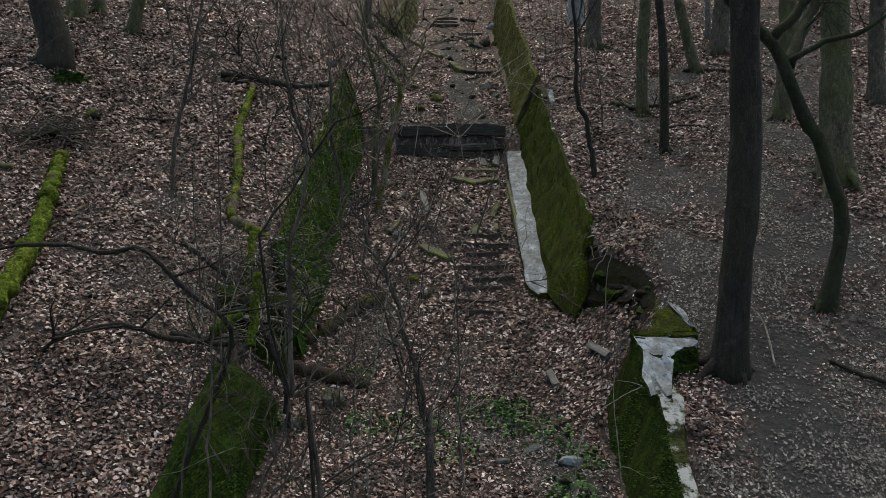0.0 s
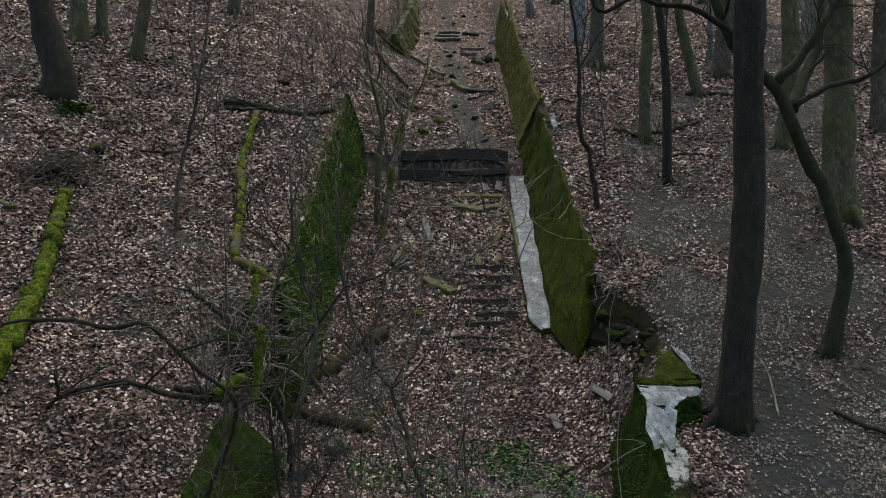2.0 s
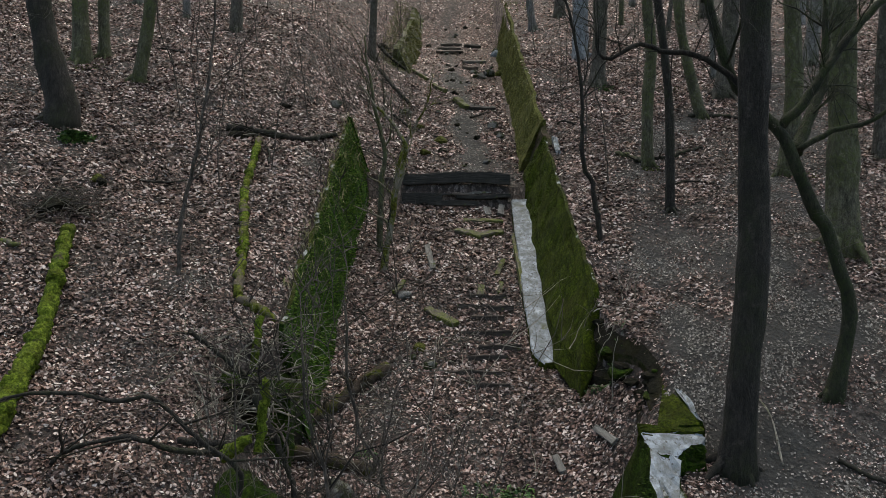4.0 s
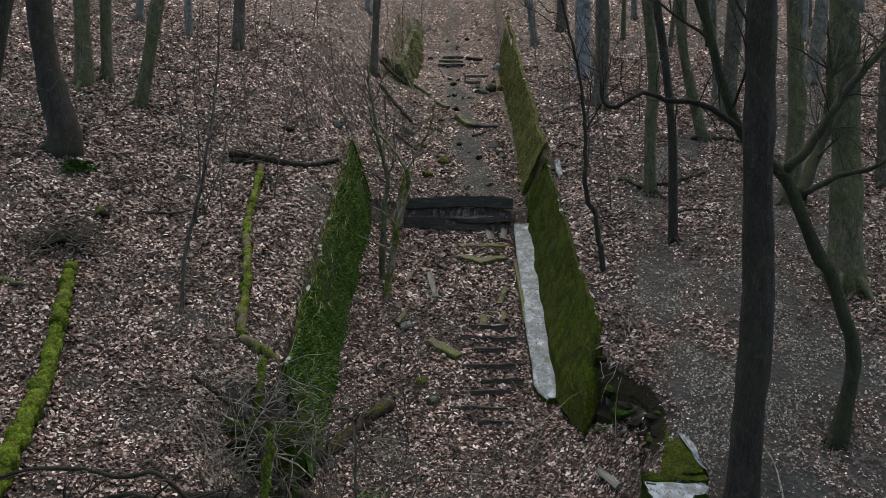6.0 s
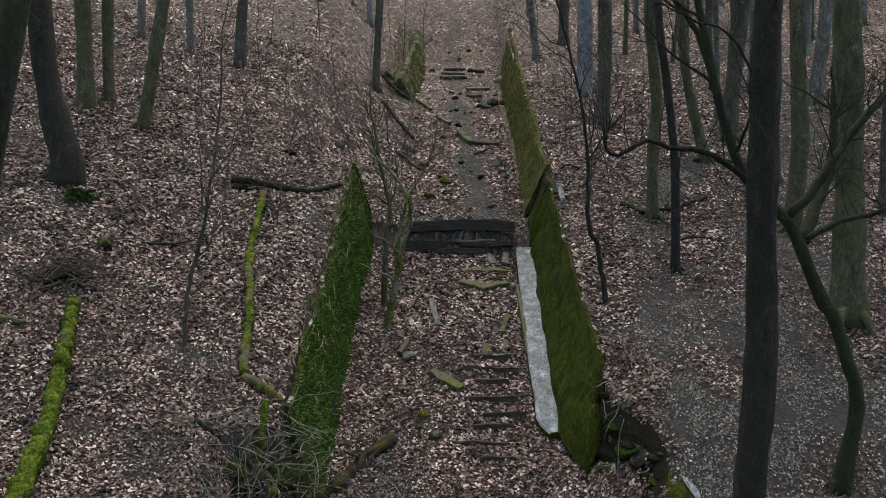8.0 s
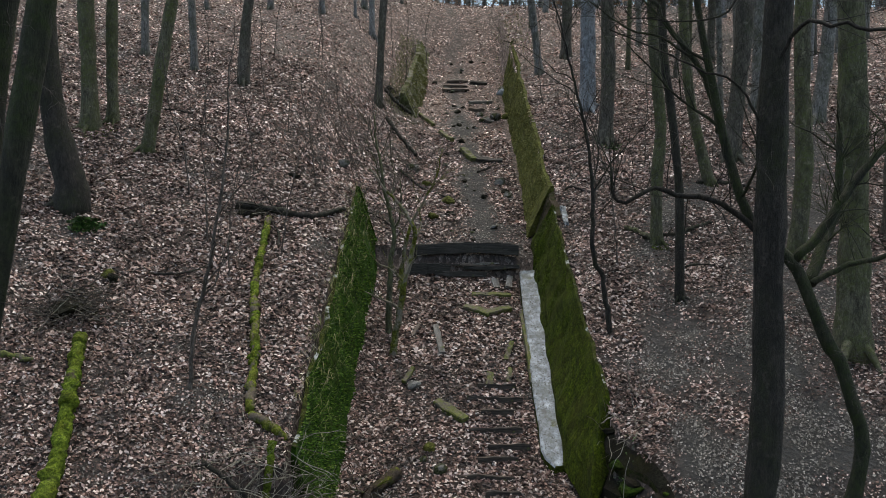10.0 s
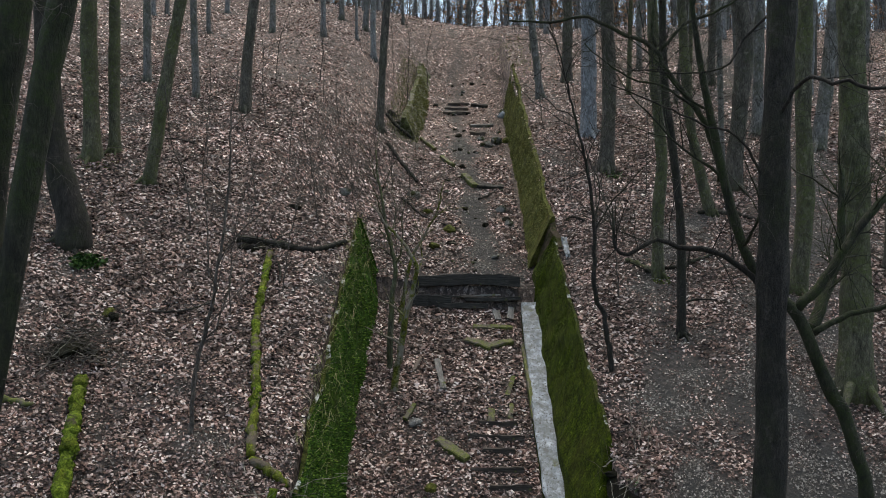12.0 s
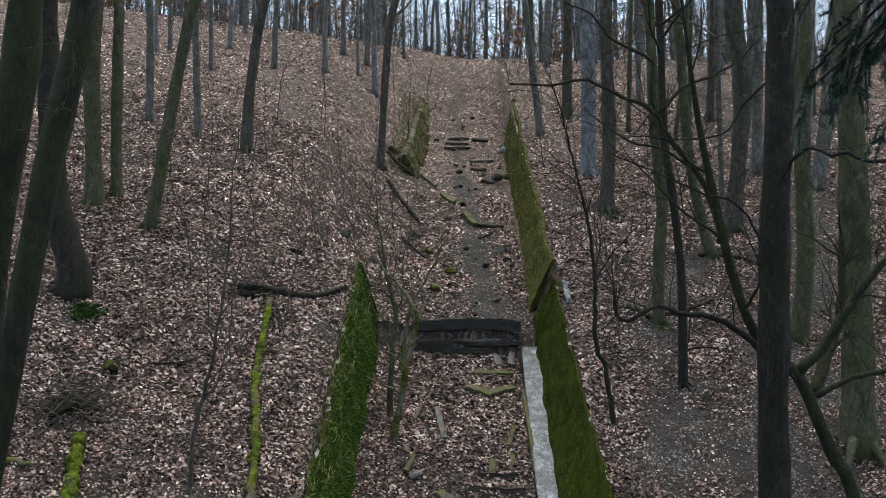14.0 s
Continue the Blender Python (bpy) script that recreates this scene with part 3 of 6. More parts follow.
wall_right_lower = make_wall("wall_right_lower", 4.5, 9.55, right_low_profile, [MOSS_DEEP, OLD_TOP], [0, 1, 0], "broken mossy wall with pale bare concrete top", 0.1, 6, lean_hi=-0.5)


def ledge_profile(yy):
    foot = float(trench(yy))
    s = 0.02 * (18.7 - yy)
    s = s - 0.3 * (1 - float(ease(yy, 12.8, 13.3)))
    foot = foot - 0.06 * (1 - float(ease(yy, 12.9, 13.8)))
    return [(1.5 - s, foot - 0.3), (1.5 - s, foot + 0.1), (1.52 - s, foot + 0.13), (1.96, foot + 0.15), (1.97, foot - 0.3)]


ledge = make_wall("ledge", 13.0, 18.72, ledge_profile, [CONCRETE, MOSS_WALL], [1, 0, 0, 0], "pale bare concrete ledge along the wall foot", 0.1, 7, rough=0.35)



def make_fuzz(y0, y1, profile, sides, count, size, material, label, seed, uneven):
    """Short moss tufts standing on a wall's face: one mesh of stuff. sides: which pair of profile corners the face lies between."""
    rng = np.random.RandomState(seed)
    yy = rng.uniform(y0, y1, count)
    ys = np.linspace(y0, y1, 80)
    c = np.array([profile(float(q)) for q in ys])
    a = np.stack([np.interp(yy, ys, c[:, sides, k]) for k in (0, 1)], -1)
    b = np.stack([np.interp(yy, ys, c[:, sides + 1, k]) for k in (0, 1)], -1)
    p = a + (b - a) * rng.rand(count)[:, None]
    n = np.stack([-(b - a)[:, 1], (b - a)[:, 0]], -1)
    n /= np.linalg.norm(n, axis=1)[:, None]
    n = np.where((n[:, :1] * p[:, :1]) > 0, -n, n)
    keep = wave(yy, p[:, 1], 0.5, 21) + 0.6 * wave(yy, p[:, 1], 0.17, 22) > -0.8 + 0.5 * rng.rand(count)
    yy, p, n = yy[keep], p[keep], n[keep]
    m = len(yy)
    p[:, 0] += 0.03 * wave(yy, p[:, 1] + uneven, 0.35, 11) + 0.05 * wave(yy, p[:, 1] + uneven, 1.3, 12)
    h = size * rng.uniform(0.4, 1.3, m)
    t, w = rng.rand(m) * 3.14, rng.uniform(0.2, 0.45, m) * h
    root = p - 0.012 * n
    tip = p + n * h[:, None]
    v = np.zeros((m, 3, 3))
    v[:, 0] = np.stack([root[:, 0], yy - np.cos(t) * w, root[:, 1] - np.sin(t) * w], -1)
    v[:, 1] = np.stack([root[:, 0], yy + np.cos(t) * w, root[:, 1] + np.sin(t) * w], -1)
    v[:, 2] = np.stack([tip[:, 0], yy + rng.normal(0, 0.5, m) * h, tip[:, 1] - 0.6 * h * rng.rand(m)], -1)
    me = bpy.data.meshes.new("moss_tufts")
    me.from_pydata(v.reshape(-1, 3), [], np.arange(3 * m).reshape(-1, 3).tolist())
    return tagged(put("moss_tufts", me, material), label, "moss", kind="stuff")


FUZZ = Mat("moss_tuft", 0.95)
FUZZ.color(FUZZ.ramp(FUZZ.island(), (0.0, (0.018, 0.028, 0.002)), (0.5, (0.036, 0.054, 0.004)), (0.85, (0.075, 0.1, 0.008)), (1.0, (0.12, 0.138, 0.02))))
FUZZ = FUZZ.m
FUZZ_DEEP = Mat("deep_moss_tuft", 0.95)
FUZZ_DEEP.color(FUZZ_DEEP.ramp(FUZZ_DEEP.island(), (0.0, (0.009, 0.024, 0.003)), (0.5, (0.024, 0.05, 0.005)), (0.85, (0.05, 0.088, 0.01)), (1.0, (0.1, 0.135, 0.025))))
FUZZ_DEEP = FUZZ_DEEP.m
FUZZ_OLD = Mat("yellow_moss_tuft", 0.95)
FUZZ_OLD.color(FUZZ_OLD.ramp(FUZZ_OLD.island(), (0.0, (0.06, 0.064, 0.016)), (0.6, (0.12, 0.122, 0.035)), (1.0, (0.19, 0.18, 0.07))))
FUZZ_OLD = FUZZ_OLD.m
FUZZ_LUSH = Mat("lush_moss_tuft", 0.95)
FUZZ_LUSH.color(FUZZ_LUSH.ramp(FUZZ_LUSH.island(), (0.0, (0.008, 0.026, 0.003)), (0.5, (0.034, 0.082, 0.007)), (0.85, (0.08, 0.145, 0.014)), (1.0, (0.14, 0.19, 0.035))))
FUZZ_LUSH = FUZZ_LUSH.m
make_fuzz(11.1, 19.0, left_profile, 0, 30000, 0.035, FUZZ_LUSH, "green moss tufts on the concrete wall", 1, 1)
make_fuzz(13.0, 19.2, right_profile, 1, 30000, 0.02, FUZZ, "green moss tufts on the concrete wall", 2, 2)
make_fuzz(4.6, 9.2, left_low_profile, 0, 26000, 0.026, FUZZ_DEEP, "dark green moss tufts on the wall fragment", 3, 5)
make_fuzz(4.6, 9.2, left_low_profile, 1, 16000, 0.026, FUZZ_DEEP, "dark green moss tufts on the wall fragment", 8, 5)
make_fuzz(4.6, 9.4, right_low_profile, 0, 22000, 0.024, FUZZ_DEEP, "dark green moss tufts on the wall fragment", 4, 6)
make_fuzz(20.6, 33.8, right_upper_profile, 0, 22000, 0.032, FUZZ_OLD, "yellowed moss tufts on the upper wall", 5, 3)
make_fuzz(28.7, 35.3, left_upper_profile, 0, 7000, 0.05, FUZZ_OLD, "dull green moss tufts on the upper wall", 6, 4)

# ---- trees ----


def make_tree(x, y, line, r_foot, r_top, height, bark, label, seed, limbs=(), crown=14, first=0.45, roots=5, group="forest trees", name="tree", twigs=2, whiskers=26):
    """A tree with its foot at x, y. line: (x, z) of the stem's middle above the foot, seen in the world; it goes on upwards to height."""
    rng = np.random.RandomState(seed)
    z = float(land(x, y))
    base = empty(name, x, y, z)
    pts = [(0.0, 0.0, -0.25)] + [(px - x, 0.0, pz - z) for px, pz in line]
    last, prev = np.array(pts[-1]), np.array(pts[-2])
    way = (last - prev) / np.linalg.norm(last - prev)
    way = way * 0.5 + np.array([0, rng.uniform(-0.04, 0.04), 0.5])
    while last[2] < height:
        way = way + np.array([rng.normal(0, 0.06), rng.normal(0, 0.06), 0.12])
        way /= np.linalg.norm(way)
        last = last + way * 1.6
        pts.append(tuple(last))
    for k in range(1, len(pts)):
        pts[k] = (pts[k][0], pts[k][1] + 0.03 * math.sin(k * 1.7 + seed), pts[k][2])
    p = curve_through(pts, 0.3)
    known = line[-1][1] - z
    h = p[:, 2]
    rad = np.where(h < known, r_foot + (r_top - r_foot) * np.clip(h / max(known, 0.5), 0, 1), r_top * np.clip(1 - (h - known) / (height - known + 0.8), 0.04, 1) ** 0.8)
    rad = rad + 0.4 * r_foot * np.exp(-np.clip(h + 0.05, 0, 9) / (1.5 * r_foot + 0.02))
    rad *= 1 + 0.05 * np.sin(h * 2.1 + seed) + 0.03 * np.sin(h * 5.3 + seed)
    t = Tubes()
    sides = 14 if r_foot > 0.1 else 10
    t.add(p, rad, sides, 0.18, rng)
    for k in range(roots):
        a = k * 6.283 / max(roots, 1) + rng.uniform(-0.4, 0.4)
        reach = r_foot * rng.uniform(1.7, 2.9)
        ex, ey = math.cos(a) * reach, math.sin(a) * reach
        ez = float(land(x + ex, y + ey)) - z
        mid = (ex * 0.55, ey * 0.55, max(0.0, 0.55 * ez + r_foot * 0.12))
        t.add(curve_through([(0, 0, r_foot * 1.1), mid, (ex, ey, ez - 0.06)], 0.1), np.linspace(r_foot * 0.5, r_foot * 0.08, len(curve_through([(0, 0, r_foot * 1.1), mid, (ex, ey, ez - 0.06)], 0.1))), 7, 0.1, rng)
    put("trunk", t.mesh("trunk"), bark, base)
    for points, r0, r1 in limbs:
        lt = Tubes()
        q = curve_through([(a - x, b - y, c - z) for a, b, c in points], 0.12)
        q = q + rng.normal(0, 0.008, q.shape)
        lt.add(q, np.linspace(r0, r1, len(q)), 9, 0.15, rng)
        for _ in range(int(6 + 5 * np.linalg.norm(q[-1] - q[0]))):
            k = rng.randint(len(q) // 4, len(q))
            grow(lt, q[k], rng.normal(0, 1, 3) + np.array([0, 0, 0.7]), rng.uniform(0.4, 1.3), max(0.005, r1 * 0.45), rng, 2, 0.03, 0.35, 4, 3)
        put("limb", lt.mesh("limb"), bark, base)
    ct = Tubes()
    for _ in range(crown):
        f = first + (1 - first) * rng.rand() ** 0.9
        k = int(np.searchsorted(h, f * height))
        k = min(k, len(p) - 2)
        a = rng.rand() * 6.283
        up = rng.uniform(0.3, 1.0)
        grow(ct, p[k], (math.cos(a), math.sin(a), up), rng.uniform(0.16, 0.3) * height * (1.15 - 0.6 * f), max(0.012, rad[k] * 0.4), rng, twigs, 0.04, 0.22, 5 if twigs > 1 else 4, 4)
    put("crown", ct.mesh("crown"), bark, base)
    if whiskers:
        wt = Tubes()
        for _ in range(whiskers):
            k = int(len(p) * rng.uniform(0.03, 0.75))
            a = rng.rand() * 6.283
            way = np.array((math.cos(a), math.sin(a), rng.uniform(-0.5, 0.5)))
            grow(wt, p[k] + 0.9 * rad[k] * way * (1, 1, 0), way, rng.uniform(0.25, 0.9) * (1.6 if whiskers > 40 and x > 0 else 1), rng.uniform(0.002, 0.005), rng, 1, -0.02, 0.6, 4, 3)
        tagged(put("twig_spray", wt.mesh("twig_spray"), TWIG if whiskers > 40 else bark, base), kind="stuff")
    return tagged(base, label, "tree", group)


DARK, GREEN, GREY = "slender dark-barked bare tree on the slope", "bare tree with green algae on its bark", "bare grey-barked tree on the upper slope"
make_tree(-4.9, 6.7, [(-4.75, 1.2), (-4.4, 3.6), (-4.09, 6.22), (-3.94, 7.4)], 0.16, 0.14, 15, BARK_MOSS, "dark leaning tree with ridged bark", 11, first=0.8, whiskers=70)
make_tree(-4.45, 6.0, [(-4.2, 1.0), (-3.9, 3.0), (-3.6, 4.61), (-3.33, 6.35), (-3.1, 7.6)], 0.105, 0.1, 14, BARK_MOSS, "leaning tree with mossy green bark", 12, first=0.75, whiskers=80)
make_tree(-7.67, 15.4, [(-7.62, 5.48), (-7.92, 6.7), (-8.12, 8.16), (-8.27, 10.41)], 0.27, 0.19, 17, BARK_DARK, "stout dark tree with ivy at its foot", 13)
make_tree(-9.04, 19.32, [(-9.1, 8.92), (-9.16, 10.33), (-9.12, 11.74)], 0.2, 0.18, 16, BARK_GREEN, GREEN, 14)
make_tree(-8.7, 19.83, [(-8.73, 9.75), (-8.74, 11.92), (-8.77, 12.5)], 0.14, 0.13, 15, BARK_GREEN, GREEN, 15)
make_tree(-7.35, 18.49, [(-7.06, 8.1), (-6.82, 9.72), (-6.51, 11.48), (-6.35, 12.06)], 0.155, 0.13, 15, BARK_GREEN, "leaning tree with green algae on its bark", 16)
make_tree(-9.81, 24.81, [(-9.86, 13.62)], 0.125, 0.12, 15, BARK_GREY, GREY, 17)
make_tree(-8.08, 24.32, [(-8.25, 13.46)], 0.115, 0.11, 15, BARK_GREY, GREY, 18)
make_tree(-6.51, 24.07, [(-6.44, 11.1), (-6.16, 13.39), (-5.99, 14.06)], 0.17, 0.15, 16, BARK_BROWN, DARK, 19)
make_tree(-2.67, 27.49, [(-2.5, 12.77), (-2.35, 14.58), (-2.18, 15.3)], 0.135, 0.13, 12, BARK_BROWN, "dark forked tree beside the upper stairway", 20, first=0.35)
make_tree(4.41, 23.12, [(4.5, 9.76), (4.39, 13.12)], 0.21, 0.19, 16, BARK_BROWN, DARK, 21)
make_tree(4.39, 25.82, [(4.36, 11.5), (4.33, 14.05)], 0.25, 0.24, 17, BARK_PALE, "tree with pale bluish-grey flaking bark", 22)
make_tree(4.42, 17.36, [(4.41, 6.11), (4.5, 6.99), (4.35, 8.63), (4.22, 11.15)], 0.13, 0.12, 15, BARK_GREEN, "pale mossy tree with spreading bright green roots", 23, whiskers=60)
make_tree(4.34, 15.35, [(4.32, 5.46), (4.15, 7.12), (3.98, 8.23), (3.9, 10.46)], 0.09, 0.075, 13, BARK_DARK, DARK, 24)
make_tree(6.57, 20.16, [(6.11, 7.73), (5.89, 9.19), (5.67, 12.12)], 0.13, 0.115, 14, BARK_GREEN, GREEN, 25)
make_tree(7.45, 21.34, [(7.71, 9.12), (7.79, 10.98), (7.56, 12.53)], 0.21, 0.24, 16, BARK_BROWN, DARK, 26)
make_tree(9.62, 25.01, [(9.66, 13.8)], 0.17, 0.16, 16, BARK_GREY, GREY, 27)
make_tree(3.4, 9.32, [(3.47, 1.1), (3.57, 2.11), (3.62, 3.12), (3.6, 4.4), (3.63, 6.37), (3.73, 8.4)], 0.19, 0.16, 15, BARK_DARK, "tall dark smooth-barked tree beside the footpath", 28, first=0.62, limbs=[
    ([(3.58, 9.35, 4.2), (3.5, 9.45, 4.62), (3.22, 9.5, 4.88), (2.95, 9.5, 5.03), (2.54, 9.5, 5.07), (2.3, 9.5, 5.15), (1.93, 9.5, 4.98), (1.79, 9.5, 5.04), (1.75, 9.5, 5.4)], 0.045, 0.018),
    ([(3.62, 9.25, 6.5), (3.7, 9.0, 6.85), (3.78, 8.7, 6.95), (3.92, 8.5, 6.84), (4.05, 8.4, 6.84), (4.2, 8.3, 6.74), (4.45, 8.25, 6.76), (4.7, 8.2, 6.68), (5.6, 8.0, 7.0)], 0.026, 0.014),
    ([(3.7, 9.4, 7.95), (3.64, 9.6, 7.89), (3.36, 9.6, 7.6), (3.19, 9.6, 7.31), (2.95, 9.6, 7.22), (2.45, 9.6, 7.19), (2.01, 9.6, 7.24)], 0.02, 0.007),
    ([(3.6, 9.3, 5.6), (3.2, 9.2, 6.3), (2.6, 9.0, 6.5), (1.6, 8.9, 6.9)], 0.018, 0.007)])
make_tree(7.07, 16.47, [(7.25, 6.09), (7.2, 8.47), (7.26, 10.87)], 0.175, 0.16, 16, BARK_GREEN, GREEN, 29, whiskers=60)
make_tree(10.87, 23.65, [(11.22, 10.76), (11.48, 13.35)], 0.2, 0.19, 16, BARK_GREY, GREY, 30)
make_tree(6.69, 13.37, [(6.72, 4.97), (6.66, 7.37), (6.57, 9.8)], 0.26, 0.21, 17, BARK_GREEN, "thick tree with green-tinged bark beside the footpath", 31, first=0.55, whiskers=60)
make_tree(9.48, 17.13, [(9.5, 6.59), (9.56, 7.83)], 0.17, 0.15, 15, BARK_BROWN, DARK, 32)
make_tree(4.99, 10.3, [(5.25, 1.8), (5.12, 2.33), (4.95, 2.95), (4.84, 3.1), (4.62, 3.54), (4.44, 3.98), (4.29, 4.27), (3.77, 4.79), (3.52, 5.38), (3.37, 5.97)], 0.105, 0.06, 8.6, BARK_MOSS, "crooked mossy tree with winding limbs", 33, crown=8, whiskers=60, limbs=[
    ([(3.37, 10.4, 5.97), (3.33, 10.45, 6.34), (3.07, 10.5, 6.93), (2.7, 10.5, 7.38), (2.48, 10.5, 7.75), (2.03, 10.5, 7.94), (1.63, 10.5, 8.15), (1.13, 10.5, 8.08), (0.55, 10.5, 8.1)], 0.05, 0.012),
    ([(2.53, 10.5, 7.75), (2.46, 10.5, 8.06), (2.51, 10.5, 8.39), (2.22, 10.5, 8.56), (1.9, 10.5, 8.75), (1.65, 10.5, 9.06), (1.31, 10.5, 9.21)], 0.028, 0.01),
    ([(2.57, 10.5, 7.7), (2.89, 10.5, 8.04), (3.25, 10.5, 8.21), (3.66, 10.5, 8.44), (3.98, 10.5, 8.8)], 0.026, 0.01),
    ([(3.05, 10.5, 6.95), (2.6, 10.4, 7.2), (2.1, 10.3, 7.3), (1.5, 10.2, 7.7)], 0.02, 0.007),
    ([(4.33, 10.3, 4.27), (4.62, 10.3, 4.57), (4.92, 10.3, 5.02), (5.22, 10.3, 5.46), (5.5, 10.3, 5.76), (5.88, 10.3, 6.28), (6.1, 10.2, 7.4)], 0.07, 0.03),
    ([(4.62, 10.5, 3.95), (4.85, 10.7, 4.35), (5.1, 10.9, 4.75), (5.25, 11.0, 5.2), (5.3, 11.1, 6.2)], 0.09, 0.04),
    ([(4.55, 10.3, 3.98), (4.99, 10.25, 4.21), (5.49, 10.2, 4.36), (6.3, 10.1, 4.9)], 0.045, 0.02)])
TWIGGY = "leafless young tree with thin upright twigs"


def make_sapling(x, y, line, r, height, seed, label=TWIGGY, bark=None, twigs=8, depth=1, name="sapling", reach=0, low=0.25):
    """A thin young tree: a stem through line (x, z), then on upwards, with side twigs."""
    rng = np.random.RandomState(seed)
    z = float(land(x, y))
    base = empty(name, x, y, z)
    pts = [(0, 0, -0.1)] + [(a - x, rng.normal(0, 0.03), b - z) for a, b in line]
    last = np.array(pts[-1])
    way = last - np.array(pts[-2])
    way = way / (np.linalg.norm(way) + 1e-9)
    while last[2] < height:
        way = way + rng.normal(0, 0.12, 3) + np.array([0, 0, 0.1])
        way /= np.linalg.norm(way)
        last = last + way * 0.5
        pts.append(tuple(last))
    p = curve_through(pts, 0.12)
    p = p + rng.normal(0, 0.009, p.shape)
    rad = np.linspace(r, r * 0.2, len(p)) * (1 + 0.12 * rng.rand(len(p)))
    t = Tubes()
    t.add(p, rad, 7, 0.12, rng)
    put("stem", t.mesh("stem"), bark or TWIG, base)
    c = Tubes()
    for _ in range(twigs):
        k = rng.randint(int(len(p) * low), len(p))
        a = rng.rand() * 6.283
        grow(c, p[k], (math.cos(a), math.sin(a), rng.uniform(0.4, 1.6)), rng.uniform(0.2, 0.42) * (reach or height), max(0.0025 if reach else 0.003, rad[k] * 0.5), rng, depth, 0.03, 0.42, 4, 4)
    if twigs:
        put("crown", c.mesh("crown"), bark or TWIG, base)
    return tagged(base, label, "young tree", "saplings on the slope")


def make_shrub(x, y, stems, height, spread, seed, r=0.02, bark=None, label="leafless many-stemmed shrub with dense thin twigs", fork=4, depth=2):
    rng = np.random.RandomState(seed)
    z = float(land(x, y))
    base = empty("shrub", x, y, z)
    for k in range(stems):
        t = Tubes()
        a = rng.rand() * 6.283
        out = rng.uniform(0.05, 1) * spread
        grow(t, (0.08 * math.cos(a), 0.08 * math.sin(a), -0.08), (out * math.cos(a), out * math.sin(a), 1.0), height * rng.uniform(0.65, 1.0), r * rng.uniform(0.6, 1.1), rng, depth, 0.02, 0.3, 6, fork)
        put("stem", t.mesh("stem"), bark or TWIG, base)
    return tagged(base, label, "shrub", "bare shrubs")


def lying(name, points, r0, r1, material, label, category, seed, sides=11, side_twigs=0, rough=0.2, moss=None, free=False):
    """A log or branch that lies along points (x, y, height over the ground)."""
    rng = np.random.RandomState(seed)
    x0, y0 = points[0][0], points[0][1]
    z0 = float(land(x0, y0))
    base = empty(name, x0, y0, z0)
    p = curve_through([(a, b, c + (0.0 if free else float(land(a, b)))) for a, b, c in points], 0.06) - np.array([x0, y0, z0])
    p = p + rng.normal(0, 0.012, p.shape) * min(1, r0 / 0.05)
    rad = np.linspace(r0, r1, len(p)) * (1 + 0.16 * np.sin(np.arange(len(p)) * 0.7 + seed) * rng.rand(len(p)) + 0.1 * rng.normal(0, 1, len(p)))
    t = Tubes()
    t.add(p, rad, sides, rough, rng)
    put("wood", t.mesh("wood"), material, base)
    if side_twigs:
        c = Tubes()
        for _ in range(side_twigs):
            k = rng.randint(1, len(p))
            grow(c, p[k], rng.normal(0, 1, 3) * (1, 1, 0.4) + np.array([0, 0, 0.45]), rng.uniform(0.3, 0.9), max(0.004, r1 * 0.5), rng, 1, 0.0, 0.3, 4, 3)
        tagged(put("twig_spray", c.mesh("twig_spray"), material, base), kind="stuff")
    if moss:
        n = len(p)
        for _ in range(moss):
            m = Tubes()
            a = rng.randint(0, n - 3)
            b = min(n - 1, a + rng.randint(3, 9))
            q = p[a : b + 1] + np.array([0, 0, r0 * 0.18])
            w = np.sin(np.linspace(0.25, 2.9, len(q))) * rad[a : b + 1] * rng.uniform(0.95, 1.2)
            m.add(q + rng.normal(0, 0.2 * r0, q.shape), w, 12, 0.45, rng)
            put("moss_cushion", m.mesh("moss_cushion"), MOSS_LOG, base, "bright green cushion moss")
    return tagged(base, label, category)


